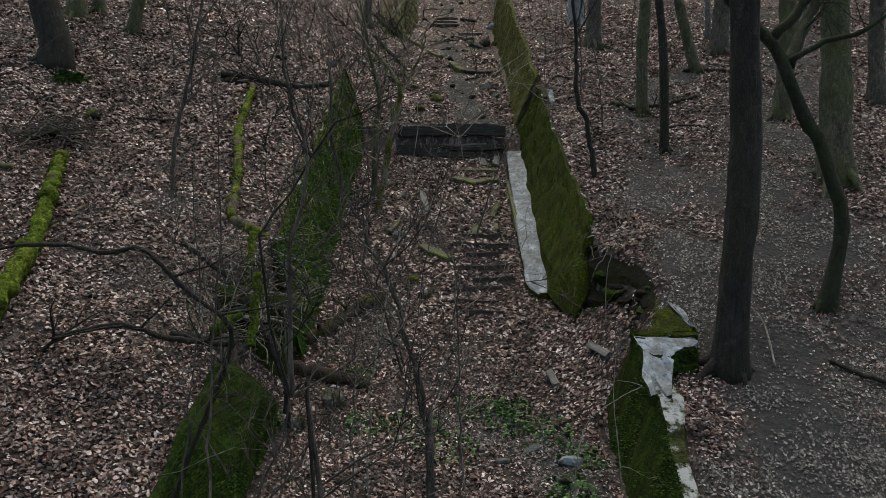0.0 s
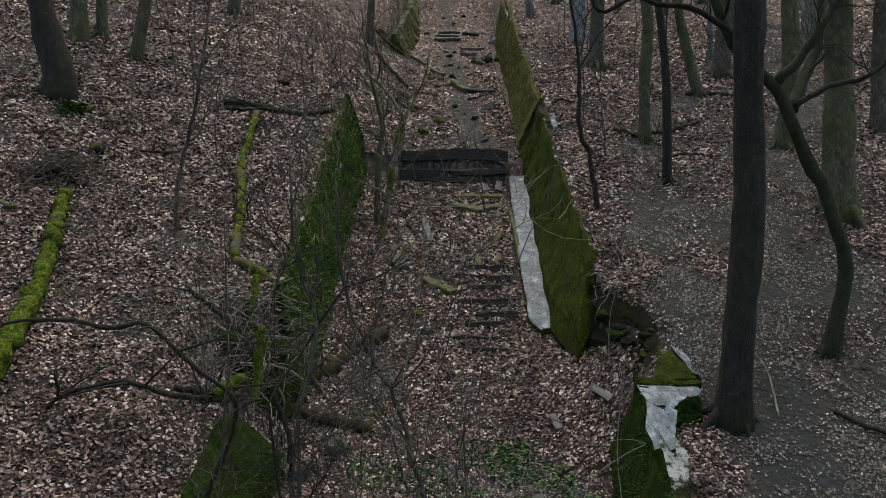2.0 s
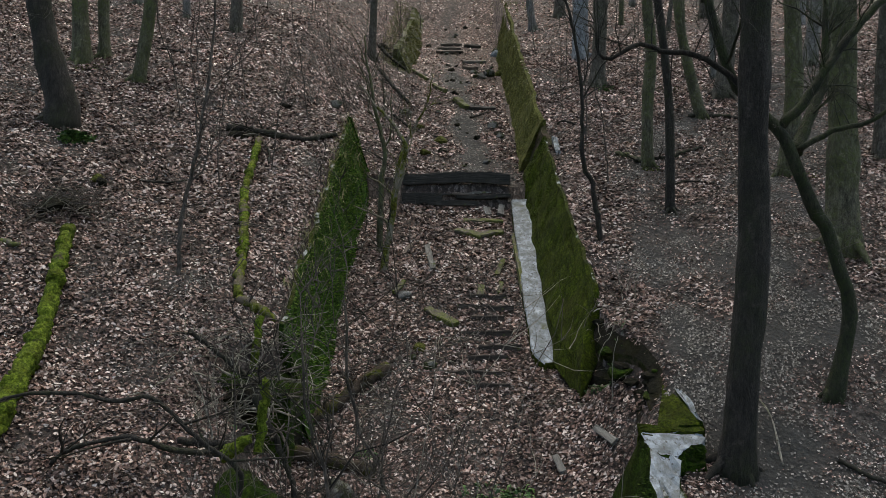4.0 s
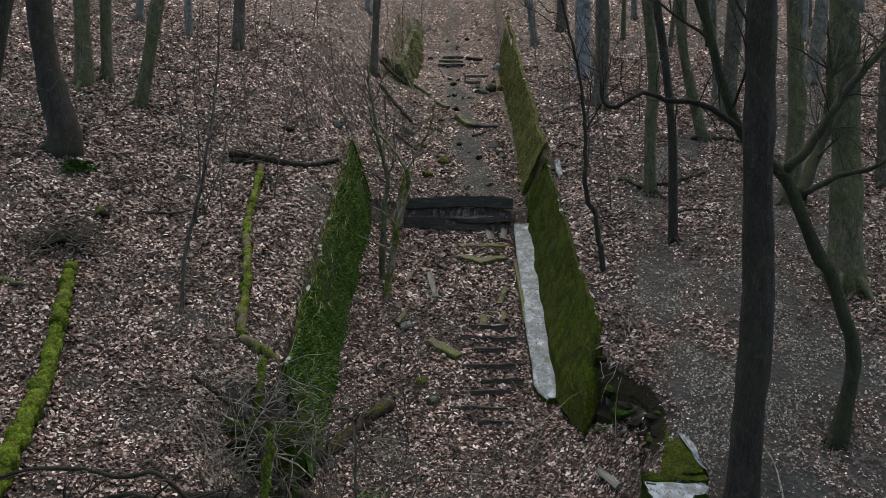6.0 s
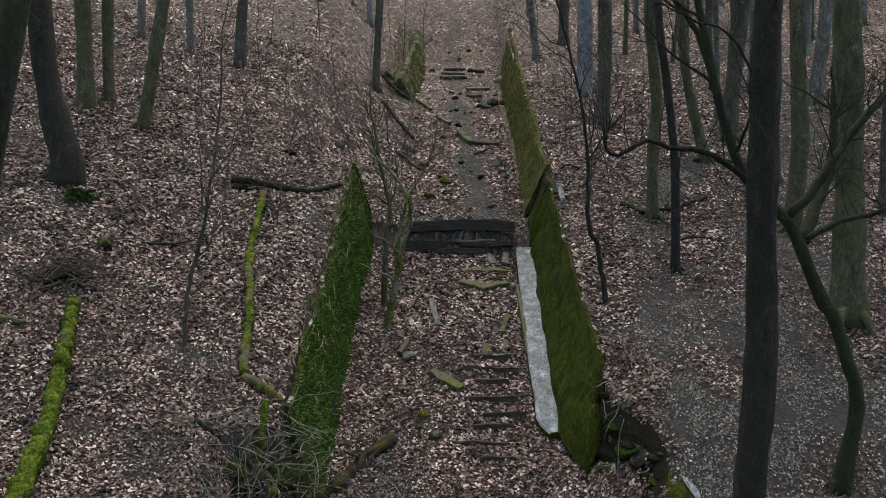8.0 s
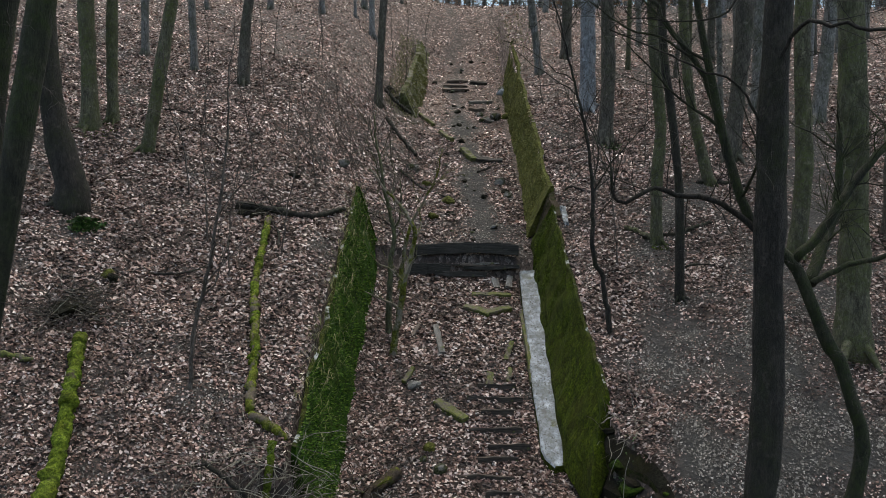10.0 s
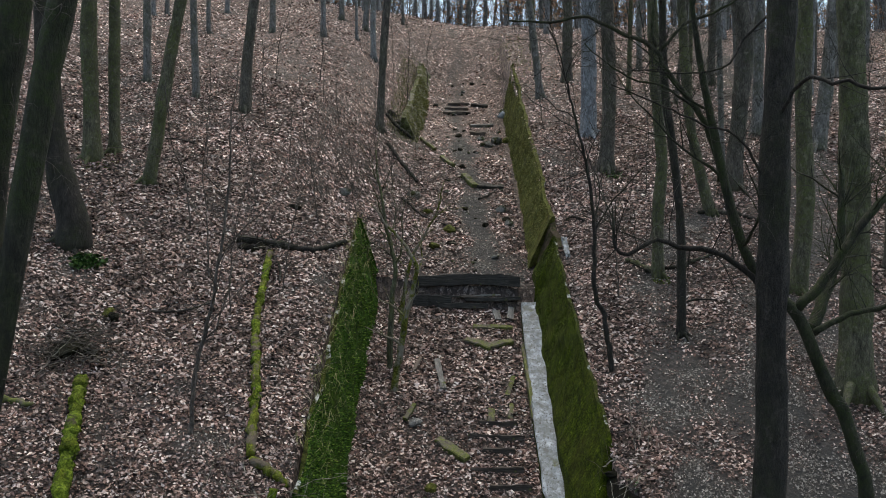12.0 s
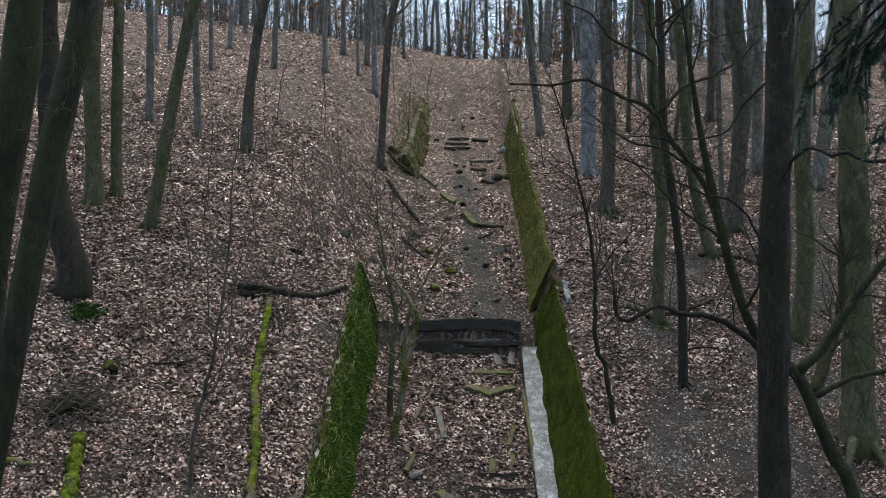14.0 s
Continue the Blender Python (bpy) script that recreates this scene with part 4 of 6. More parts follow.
def board(name, x, y, length, width, thick, turn, material, label, seed, tilt=0.0, up=0.0, category="board", parent=None, chip=0.1):
    """A worn plank lying on the ground along the slope; turn in degrees, 0 lies across the stairway."""
    rng = np.random.RandomState(seed)
    bm = bmesh.new()
    n = max(3, int(length / 0.12))
    ca, sa = math.cos(radians(turn)), math.sin(radians(turn))
    za, zb = float(land(x - ca * length / 2, y - sa * length / 2)), float(land(x + ca * length / 2, y + sa * length / 2))
    z = max((za + zb) / 2, float(land(x, y)) - 0.02)
    rows = []
    for k in range(n + 1):
        u = (k / n - 0.5) * length
        w = width / 2 * (1 + 0.08 * rng.normal())
        h = thick * (1 + 0.06 * rng.normal())
        end = rng.uniform(-chip, chip) * width if k in (0, n) else 0
        bow = 0.014 * length * math.sin(2.4 * u / length * 2 + seed)
        c = min(w, h) * 0.18
        sec = [(-w + c, 0), (w - c, 0), (w, c), (w, h - c), (w - c, h), (-w + c, h), (-w, h - c), (-w, c)]
        rows.append([bm.verts.new((u + end + 0.008 * rng.normal(), b, d + bow + 0.006 * rng.normal())) for b, d in sec])
    for a, b in zip(rows[:-1], rows[1:]):
        for k in range(8):
            bm.faces.new((a[k], a[(k + 1) % 8], b[(k + 1) % 8], b[k]))
    bm.faces.new(rows[0][::-1])
    bm.faces.new(rows[-1])
    bmesh.ops.recalc_face_normals(bm, faces=bm.faces)
    ob = part(name, bm, material)
    rise = 0.0 if tilt == 1 else math.degrees(math.atan2(zb - za, length))
    z = float(trench(y)) if parent else z
    cross = (float(land(x - sa * 0.15, y + ca * 0.15)) - float(land(x + sa * 0.15, y - ca * 0.15))) / 0.3
    m = Matrix.Translation((x, y, z - 0.015 + up)) @ pose(0, 0, 0, 0, 0, turn) @ pose(0, 0, 0, 0, -rise, 0) @ pose(0, 0, 0, math.degrees(math.atan(cross)) * (1 - tilt), 0, 0)
    if parent:
        ob.parent = parent
        ob.matrix_basis = parent.matrix_basis.inverted() @ m
    else:
        ob.matrix_basis = m
        tagged(ob, label, category)
    return ob


def make_stone(x, y, size, seed, material=None, label="rough mossy stone half sunk in leaves", flat=0.7, group="stones", up=0.25, turn=0.0):
    rng = np.random.RandomState(seed)
    bm = bmesh.new()
    bmesh.ops.create_icosphere(bm, subdivisions=2, radius=1)
    cuts = [(v := rng.normal(0, 1, 3)) / np.linalg.norm(v) for _ in range(9)]
    for v in bm.verts:
        c = np.array(v.co)
        for q in cuts:
            d = c @ q - 0.62
            if d > 0:
                c = c - q * d * 0.9
        v.co = c * np.array([size, size * rng.uniform(0.97, 1.03) * 0.8, size * flat]) * (1 + 0.05 * rng.normal())
    ob = part("stone", bm, material or STONE)
    ob.matrix_basis = pose(x, y, float(land(x, y)) + size * flat * up, rng.uniform(-15, 15), rng.uniform(-15, 15), turn or rng.uniform(0, 360))
    return tagged(ob, label, "stone", group)


def make_tufts(name, spots, count, size, material, label, seed, broad=0.012, droop=0.6, on=None):
    """Blades of grass or small leaves round spots (x, y, reach): one mesh of stuff."""
    rng = np.random.RandomState(seed)
    v, f = [], []
    for sx, sy, reach in spots:
        for _ in range(count):
            a, d = rng.rand() * 6.283, reach * math.sqrt(rng.rand())
            x, y = sx + d * math.cos(a), sy + d * math.sin(a)
            z = float(land(x, y)) if on is None else on(x, y)
            b, h = rng.rand() * 6.283, size * rng.uniform(0.5, 1.2)
            lx, ly = math.cos(b) * h * droop, math.sin(b) * h * droop
            wx, wy = -math.sin(b) * broad, math.cos(b) * broad
            n = len(v)
            v += [(x - wx * 0.6, y - wy * 0.6, z), (x + wx * 0.6, y + wy * 0.6, z), (x + lx * 0.4 + wx, y + ly * 0.4 + wy, z + h * 0.6), (x + lx * 0.4 - wx, y + ly * 0.4 - wy, z + h * 0.6), (x + lx, y + ly, z + h * (1 - droop * 0.5))]
            f += [(n, n + 1, n + 2, n + 3), (n + 3, n + 2, n + 4)]
    me = bpy.data.meshes.new(name)
    me.from_pydata(v, [], f)
    return tagged(put(name, me, material), label, "plants", kind="stuff")


# ---- the stairway ----
GREEN_LEAF = Mat("ivy_leaf", 0.5)
GREEN_LEAF.color(GREEN_LEAF.ramp(GREEN_LEAF.island(), (0.0, (0.015, 0.04, 0.012)), (0.6, (0.045, 0.1, 0.025)), (1.0, (0.12, 0.19, 0.06))))
GREEN_LEAF = GREEN_LEAF.m

barrier = empty("timber_step", 0.2, 18.72, float(trench(18.6)))
tagged(barrier, "high step of two stacked wet black sleepers", "step")
for n, (sx, sy, sl, sw, sh, yaw, roll, up, wood) in enumerate([
    (0.25, 18.76, 2.5, 0.1, 0.26, 0.0, 0.6, 0.0, WOOD_BLACK), (-0.62, 18.68, 0.95, 0.11, 0.26, 2.0, 2.5, 0.06, WOOD_BLACK), (-0.2, 18.72, 1.75, 0.13, 0.05, -0.8, -1.6, 0.25, WOOD_BLACK),
    (0.75, 18.7, 1.45, 0.12, 0.06, 1.4, 1.3, 0.24, WOOD_OLD), (0.85, 18.67, 1.25, 0.1, 0.09, -2.2, -1.0, 0.2, WOOD_BLACK), (0.1, 18.62, 1.3, 0.1, 0.12, 3.0, 3.0, 0.05, WOOD_BLACK),
    (0.55, 18.66, 0.9, 0.06, 0.035, -1.5, -2.6, 0.31, WOOD_GREY), (-0.9, 18.63, 0.45, 0.09, 0.14, 8.0, -6.0, 0.02, WOOD_BLACK)]):
    piece = board("sleeper", sx, sy, sl, sw, sh, yaw, wood, "", 1 + n, 1.0, up, parent=barrier, chip=0.6)
    piece.matrix_basis = piece.matrix_basis @ pose(0, 0, 0, 4 * math.sin(n * 2.3), roll, 0)

steps = empty("wooden_steps", 0.7, 13.6, float(trench(13.6)))
tagged(steps, "flight of weathered plank steps half buried in leaves", "steps")
for n, (sx, sy, sl) in enumerate([(0.69, 14.6, 1.05), (0.72, 14.28, 0.6), (0.66, 13.84, 0.95), (0.88, 13.47, 0.72), (0.66, 13.19, 0.68), (0.43, 12.8, 0.98), (0.7, 12.45, 0.55), (0.75, 14.95, 0.7)]):
    board("tread_board", sx, sy, sl, 0.05, 0.11, (-1) ** n * 1.5, WOOD_DARK, "", 10 + n, 1.0, -0.025, parent=steps)

board("plank", -0.14, 14.26, 0.75, 0.2, 0.1, -42, WOOD_MOSS, "thick mossy plank lying askew on the leaves", 31, up=0.02)
board("plank", 0.8, 18.0, 0.9, 0.14, 0.1, 4, WOOD_MOSS, "mossy squared timber lying across the stairway", 32)
board("plank", 0.45, 17.3, 0.6, 0.2, 0.12, -25, WOOD_MOSS, "mossy broken timber lying across the stairway", 33)
board("plank", 0.95, 17.35, 0.6, 0.16, 0.12, 28, WOOD_MOSS, "mossy broken timber lying across the stairway", 34)
board("plank", 0.93, 18.42, 0.34, 0.16, 0.04, 100, WOOD_GREY, "short pale grey board under the sleepers", 35, up=0.05)
board("plank", 1.25, 18.45, 0.5, 0.14, 0.05, 82, WOOD_GREY, "short grey board leaning under the sleepers", 36, up=0.1)
board("plank", -0.38, 16.25, 0.95, 0.12, 0.08, -80, WOOD_GREY, "split grey plank lying down the slope", 37, up=0.02)
board("plank", 1.05, 16.0, 0.62, 0.1, 0.07, 72, WOOD_MOSS, "narrow mossy plank lying down the slope", 38, up=0.02)
board("plank", 0.62, 15.15, 0.4, 0.13, 0.08, 85, WOOD_MOSS, "short mossy plank end in the leaves", 39, up=0.02)
board("plank", 1.02, 15.35, 0.45, 0.1, 0.06, 80, WOOD_MOSS, "short mossy plank end in the leaves", 40, up=0.01)
board("plank", -0.86, 16.5, 0.5, 0.08, 0.06, 75, WOOD_OLD, "short reddish-brown stick of timber", 41, up=0.02)
board("plank", -0.95, 15.1, 0.5, 0.09, 0.07, 70, WOOD_MOSS, "mossy stick of timber in the leaves", 42, up=0.02)
board("plank", 1.5, 10.62, 0.34, 0.1, 0.07, 100, WOOD_GREY, "short grey plank end in the leaves", 43, up=0.02)
board("plank", 2.14, 10.72, 0.5, 0.1, 0.05, -68, WOOD_GREY, "pale grey plank beside the broken wall", 44, up=0.05)
board("plank", 1.43, 16.2, 2.6, 0.08, 0.14, 90, WOOD_MOSS, "long mossy edge board along the concrete ledge", 46, up=0.01)
for n, (sx, sy, sl, st) in enumerate([(0.1, 33.1, 1.1, 3), (0.1, 33.6, 1.0, -4), (0.2, 34.2, 0.9, 2), (1.1, 34.1, 0.7, 0), (1.1, 31.6, 0.95, 16), (0.9, 30.6, 0.6, 5)]):
    board("plank", sx, sy, sl, 0.16, 0.12, st, WOOD_BLACK if n == 3 else WOOD_GREY if n == 4 else WOOD_OLD, "loose plank step on the upper stairway", 50 + n, up=0.02)
board("plank", 0.45, 25.3, 1.0, 0.22, 0.14, -68, WOOD_MOSS, "yellow-mossy timber edging on the upper stairway", 60, up=0.04)
board("plank", 1.1, 24.95, 0.9, 0.2, 0.12, -8, WOOD_BLACK, "dark wet timber on the upper stairway", 61, up=0.02)
board("plank", -0.27, 26.95, 1.1, 0.14, 0.12, -66, WOOD_MOSS, "yellow-mossy timber edging on the upper stairway", 62, up=0.04)
board("plank", -1.0, 28.6, 1.2, 0.12, 0.1, -60, WOOD_MOSS, "yellow-mossy timber edging on the upper stairway", 63, up=0.04)
make_stone(-0.84, 14.8, 0.17, 1, WOOD_GREY, "squared grey block on the leaves", 0.7)
for n, (sx, sy, ss) in enumerate([(-0.5, 13.35, 0.17), (-0.32, 12.92, 0.18), (-0.62, 13.1, 0.1), (-0.2, 21.7, 0.24), (-1.27, 23.8, 0.27), (-3.16, 21.93, 0.25), (-0.85, 22.9, 0.2), (1.2, 29.2, 0.3), (1.6, 29.6, 0.32), (2.0, 29.9, 0.3), (1.0, 30.0, 0.2), (2.1, 33.2, 0.3), (-0.6, 20.6, 0.2), (1.5, 22.3, 0.2), (1.35, 23.2, 0.25), (-6.2, 13.8, 0.16)]):
    make_stone(sx, sy, ss, 20 + n, STONE if n % 3 else MOSS_OLD)
# Rubble in the wall gap, coloured dark to stand in for its shaded hollow.
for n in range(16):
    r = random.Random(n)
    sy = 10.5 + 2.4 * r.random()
    make_stone(2.16 + 0.5 * math.exp(-(((sy - 11.0) / 0.75) ** 2)) + 0.28 * r.random(), sy, 0.08 + 0.24 * r.random() ** 1.5, 60 + n, (MOUND, MOUND, MOSS_DEEP)[n % 3], "mossy rubble stone from the broken wall, darkened for a shaded hollow", 0.42, "wall rubble", -0.1)
for n in range(70):
    r = random.Random(900 + n)
    sy = 19.3 + 17 * r.random()
    make_stone(r.gauss(0.75 - 0.03 * (sy - 19), 0.5), sy, 0.06 + 0.15 * r.random() ** 2, 300 + n, MOUND if n % 2 else STONE, "small dark stone in wet soil", 0.6, "stairway stones", 0.15)
make_stone(2.05, 32.9, 0.3, 92, CONCRETE, "pale broken concrete lump beside the upper wall", 0.8)
make_stone(-1.4, 9.95, 0.24, 90, STONE, "grey-green broken concrete lump among stems", 0.9)
make_stone(-1.75, 9.3, 0.18, 91, STONE, "grey-green broken concrete lump among stems", 0.8)
for n, (sx, sy, ss) in enumerate([(1.4, 9.4, 0.14), (1.45, 8.9, 0.2), (1.35, 8.5, 0.16), (1.2, 9.7, 0.12), (1.7, 9.2, 0.12), (1.0, 9.2, 0.18), (0.7, 8.9, 0.14)]):
    make_stone(sx, sy, ss, 95 + n, CONCRETE if n == 1 else STONE, "broken concrete lump in wet soil" if n < 3 else "dark wet stone in the soil", 0.45)

# broken wall ends
def make_chunk(name, corners, depth, material, label, seed):
    """A broken slab: corners of its upper face, thick downwards."""
    rng = np.random.RandomState(seed)
    bm = bmesh.new()
    top = [bm.verts.new(c) for c in corners]
    face = bm.faces.new(top)
    down = bmesh.ops.extrude_face_region(bm, geom=[face])
    for v in down["geom"]:
        if isinstance(v, bmesh.types.BMVert):
            v.co.z -= depth
    bmesh.ops.recalc_face_normals(bm, faces=bm.faces)
    bmesh.ops.subdivide_edges(bm, edges=bm.edges, cuts=4, use_grid_fill=True)
    for v in bm.verts:
        v.co += Vector(rng.normal(0, 0.017, 3))
    for f in bm.faces:
        f.material_index = 0 if f.normal.z > 0.6 else 1
    ob = part(name, bm, material)
    return tagged(ob, label, "wall fragment", "broken wall pieces")


make_chunk("wall_fragment", [(2.34, 9.2, 0.3), (2.66, 9.12, 0.22), (2.8, 9.3, 0.31), (3.06, 9.38, 0.34), (3.08, 9.52, 0.42), (2.3, 9.5, 0.46)], 0.2, [CONCRETE, MOSS_DEEP], "fallen slab with bare pale upper face", 1)
make_chunk("wall_fragment", [(2.3, 9.5, 0.47), (3.08, 9.52, 0.45), (3.1, 9.66, 0.47), (2.32, 9.66, 0.5)], 0.4, [MOSS_WALL, MOSS_WALL], "mossy ridge behind a fallen slab", 6)
make_chunk("wall_fragment", [(2.4, 9.15, 0.1), (3.04, 9.3, 0.1), (3.06, 9.62, 0.28), (2.4, 9.62, 0.3)], 0.6, [MOSS_DEEP, MOSS_DEEP], "dark mossy block under a fallen slab", 5)
make_chunk("wall_fragment", [(2.56, 9.72, 0.36), (3.12, 9.78, 0.5), (3.06, 10.7, 0.76), (2.92, 10.7, 0.78)], 0.7, [MOSS_WALL, MOSS_DEEP], "tilted mossy slab beside the big tree", 2)
make_chunk("wall_fragment", [(2.32, 9.22, 0.32), (2.68, 9.12, 0.21), (2.49, 8.55, -0.1), (2.26, 8.55, -0.1)], 0.12, [CONCRETE, MOSS_DEEP], "pale bare concrete cap of the broken wall", 7)
make_chunk("wall_fragment", [(3.11, 9.76, 0.52), (3.18, 9.78, 0.52), (3.12, 10.72, 0.79), (3.05, 10.7, 0.79)], 0.6, [CONCRETE, MOSS_DEEP], "pale broken concrete edge of a tilted slab", 3)
make_chunk("wall_fragment", [(-3.35, 10.0, 1.05), (-2.1, 10.3, 0.7), (-2.05, 11.3, 0.8), (-2.4, 11.5, 1.2), (-3.3, 10.9, 1.4)], 1.3, [MOSS_DEEP, MOSS_DEEP], "dark mossy earth block under tangled brushwood", 9)
make_chunk("wall_fragment", [(2.56, 18.55, 5.0), (2.66, 18.55, 4.98), (2.66, 19.2, 5.4), (2.56, 19.2, 5.42)], 0.5, [CONCRETE, CONCRETE], "pale concrete post stub at the wall's end", 4)

# ---- fallen wood ----
lying("log", [(-5.95, 12.26, 0.1), (-5.56, 11.12, 0.12), (-5.18, 9.9, 0.12), (-4.95, 8.72, 0.12), (-4.8, 7.9, 0.1)], 0.085, 0.12, MOSS_LOG, "fallen log thickly covered in bright green moss", "log", 1, moss=30, sides=14, rough=0.4)
lying("log", [(-4.0, 16.6, 0.09), (-3.72, 14.26, 0.08), (-3.5, 13.4, 0.08), (-3.33, 12.69, 0.08), (-3.12, 11.55, 0.08)], 0.065, 0.07, MOSS_PATCHY, "slender fallen log with patches of yellow-green moss", "log", 2, moss=16, rough=0.3)
lying("log", [(-3.1, 11.5, 0.06), (-2.72, 11.3, 0.07), (-2.5, 11.2, 0.06)], 0.075, 0.06, MOSS_PATCHY, "broken end of a mossy log", "log", 3)
lying("branch", [(-4.75, 16.85, 0.1), (-4.02, 16.95, 0.1), (-3.19, 17.08, 0.08), (-2.53, 17.69, 0.12)], 0.09, 0.05, BARK_DARK, "dark fallen branch lying across the slope", "branch", 4, side_twigs=4)
lying("log", [(-1.02, 12.75, 0.06), (-1.36, 12.26, 0.08), (-1.7, 11.75, 0.08), (-2.0, 11.35, 0.1)], 0.1, 0.08, LOG_BROWN, "mossy log slanting across the stairway", "log", 7, side_twigs=3)
lying("log", [(-2.1, 10.6, 0.1), (-1.5, 10.48, 0.1), (-1.0, 10.42, 0.09)], 0.1, 0.09, LOG_BROWN, "short mossy trunk piece across the stairway", "log", 8)
lying("log", [(-2.6, 10.75, 0.35), (-2.66, 10.5, 0.3), (-2.7, 10.2, 0.2)], 0.06, 0.045, MOSS_LOG, "mossy branch stub in the brushwood", "log", 9)
lying("branch", [(-4.02, 6.10, 1.25), (-3.45, 6.10, 1.50), (-2.98, 6.10, 1.53), (-2.62, 6.10, 1.47), (-2.35, 6.10, 1.50), (-2.12, 6.14, 1.28), (-1.97, 6.17, 1.13), (-1.69, 6.25, 0.78), (-2.1, 6.5, -0.2), (-2.35, 6.7, -0.75)], 0.013, 0.024, BARK_DARK, "long dark branch reaching from the brushwood", "branch", 10, side_twigs=12, free=True)
lying("branch", [(-4.1, 8.0, 0.45), (-3.9, 8.0, 0.6), (-3.37, 8.0, 0.73), (-3.1, 8.0, 0.68), (-2.8, 8.05, 0.58), (-2.27, 8.2, 0.5)], 0.02, 0.035, BARK_DARK, "crooked dark branch leaning on the wall", "branch", 11, side_twigs=8, free=True)
lying("branch", [(-6.9, 11.4, 0.05), (-6.3, 11.5, 0.05)], 0.05, 0.04, WOOD_MOSS, "short mossy branch in the leaves", "branch", 12)
lying("branch", [(3.86, 18.0, 0.05), (4.2, 17.6, 0.05), (4.44, 17.3, 0.08)], 0.05, 0.07, BARK_GREEN, "root running over the soil", "root", 13)
lying("branch", [(4.14, 17.5, 0.04), (5.0, 17.6, 0.05), (5.8, 17.95, 0.06)], 0.05, 0.035, BARK_DARK, "dark fallen branch beside tree roots", "branch", 14, side_twigs=3)
lying("branch", [(6.2, 20.2, 0.05), (7.03, 19.97, 0.06), (7.61, 19.63, 0.05)], 0.06, 0.05, BARK_DARK, "dark fallen branch on the slope", "branch", 15)
lying("branch", [(4.6, 9.3, 0.04), (4.9, 9.05, 0.05), (5.4, 8.7, 0.06)], 0.03, 0.02, BARK_DARK, "thin dark branch across the path", "branch", 16, side_twigs=2)
lying("branch", [(3.85, 10.2, 0.3), (4.0, 9.8, 0.2), (3.95, 9.3, 0.04)], 0.008, 0.012, DRY_TWIG, "pale dry stick beside the path", "branch", 17)
lying("branch", [(-2.3, 26.6, 0.12), (-1.7, 25.6, 0.1), (-1.2, 24.9, 0.08)], 0.06, 0.05, BARK_DARK, "dark fallen branch on the bank", "branch", 18, side_twigs=4)
lying("branch", [(-1.6, 23.3, 0.06), (-0.9, 22.5, 0.06), (-0.2, 21.9, 0.06)], 0.04, 0.03, BARK_DARK, "dark fallen branch on the bank", "branch", 19, side_twigs=4)
lying("branch", [(-2.5, 28.7, 0.25), (-2.0, 28.4, 0.2), (-1.5, 28.3, 0.15)], 0.07, 0.05, BARK_DARK, "dark rotten branch in a hollow", "branch", 20)
for n, (bx, by) in enumerate([(2.9, 22.3), (-3.6, 15.7), (-5.6, 14.2), (-7.0, 21.0), (5.5, 16.2), (3.3, 20.0), (-1.5, 19.6), (0.7, 23.9)]):
    r = random.Random(100 + n)
    a = r.uniform(0, 3.1)
    lying("branch", [(bx, by, 0.03), (bx + 0.5 * math.cos(a), by + 0.5 * math.sin(a), 0.06), (bx + 1.1 * math.cos(a + 0.2), by + 1.1 * math.sin(a + 0.2), 0.04)], 0.03, 0.015, BARK_DARK, "thin dark fallen branch in the leaves", "branch", 40 + n, side_twigs=3)


for pts, r0 in (([(2.33, 11.2, 0.2), (2.33, 11.2, 0.55), (2.34, 11.2, 1.1), (2.41, 11.2, 1.42)], 0.009), ([(1.9, 8.3, -1.3), (1.88, 8.3, -0.8), (1.81, 8.3, -0.1), (1.84, 8.3, 0.5)], 0.008), ([(1.34, 8.0, -1.3), (1.37, 8.0, -0.68), (1.48, 8.0, -0.27), (1.77, 8.0, -0.04), (2.04, 8.0, 0.1)], 0.009)):
    lying("stalk", pts, r0, 0.4 * r0, DRY_TWIG, "thin pale dry stalk beside the broken wall", "branch", 70, sides=6, free=True, side_twigs=1)
lying("stub", [(-2.06, 8.40, 0.45), (-2.00, 8.40, 0.99), (-1.99, 8.40, 1.25)], 0.05, 0.04, MOSS_LOG, "broken upright stub under yellow-green moss", "branch", 21, free=True, moss=5)
lying("stub", [(-2.12, 7.21, 0.73), (-1.98, 7.21, 0.84), (-1.86, 7.21, 0.92)], 0.06, 0.04, MOSS_LOG, "broken branch stump under yellow-green moss", "branch", 22, free=True, moss=6)
lying("stub", [(-2.95, 8.45, 0.6), (-2.7, 8.6, 0.52), (-2.38, 8.85, 0.42)], 0.045, 0.05, BARK_DARK, "dark broken branch end over the wall fragment", "branch", 23, free=True)
lying("branch", [(-2.3, 9.2, 0.95), (-2.2, 9.2, 0.7), (-2.0, 9.2, 0.3), (-1.84, 9.2, -0.15), (-1.8, 9.1, -0.5)], 0.04, 0.03, BARK_DARK, "crooked dark branch leaning down the wall end", "branch", 24, free=True, side_twigs=3)
lying("branch", [(-3.4, 10.2, 1.6), (-2.9, 10.2, 1.2), (-2.5, 10.0, 0.9), (-2.3, 9.8, 0.55)], 0.03, 0.045, BARK_DARK, "dark crooked branch in the brushwood", "branch", 25, free=True, side_twigs=6)


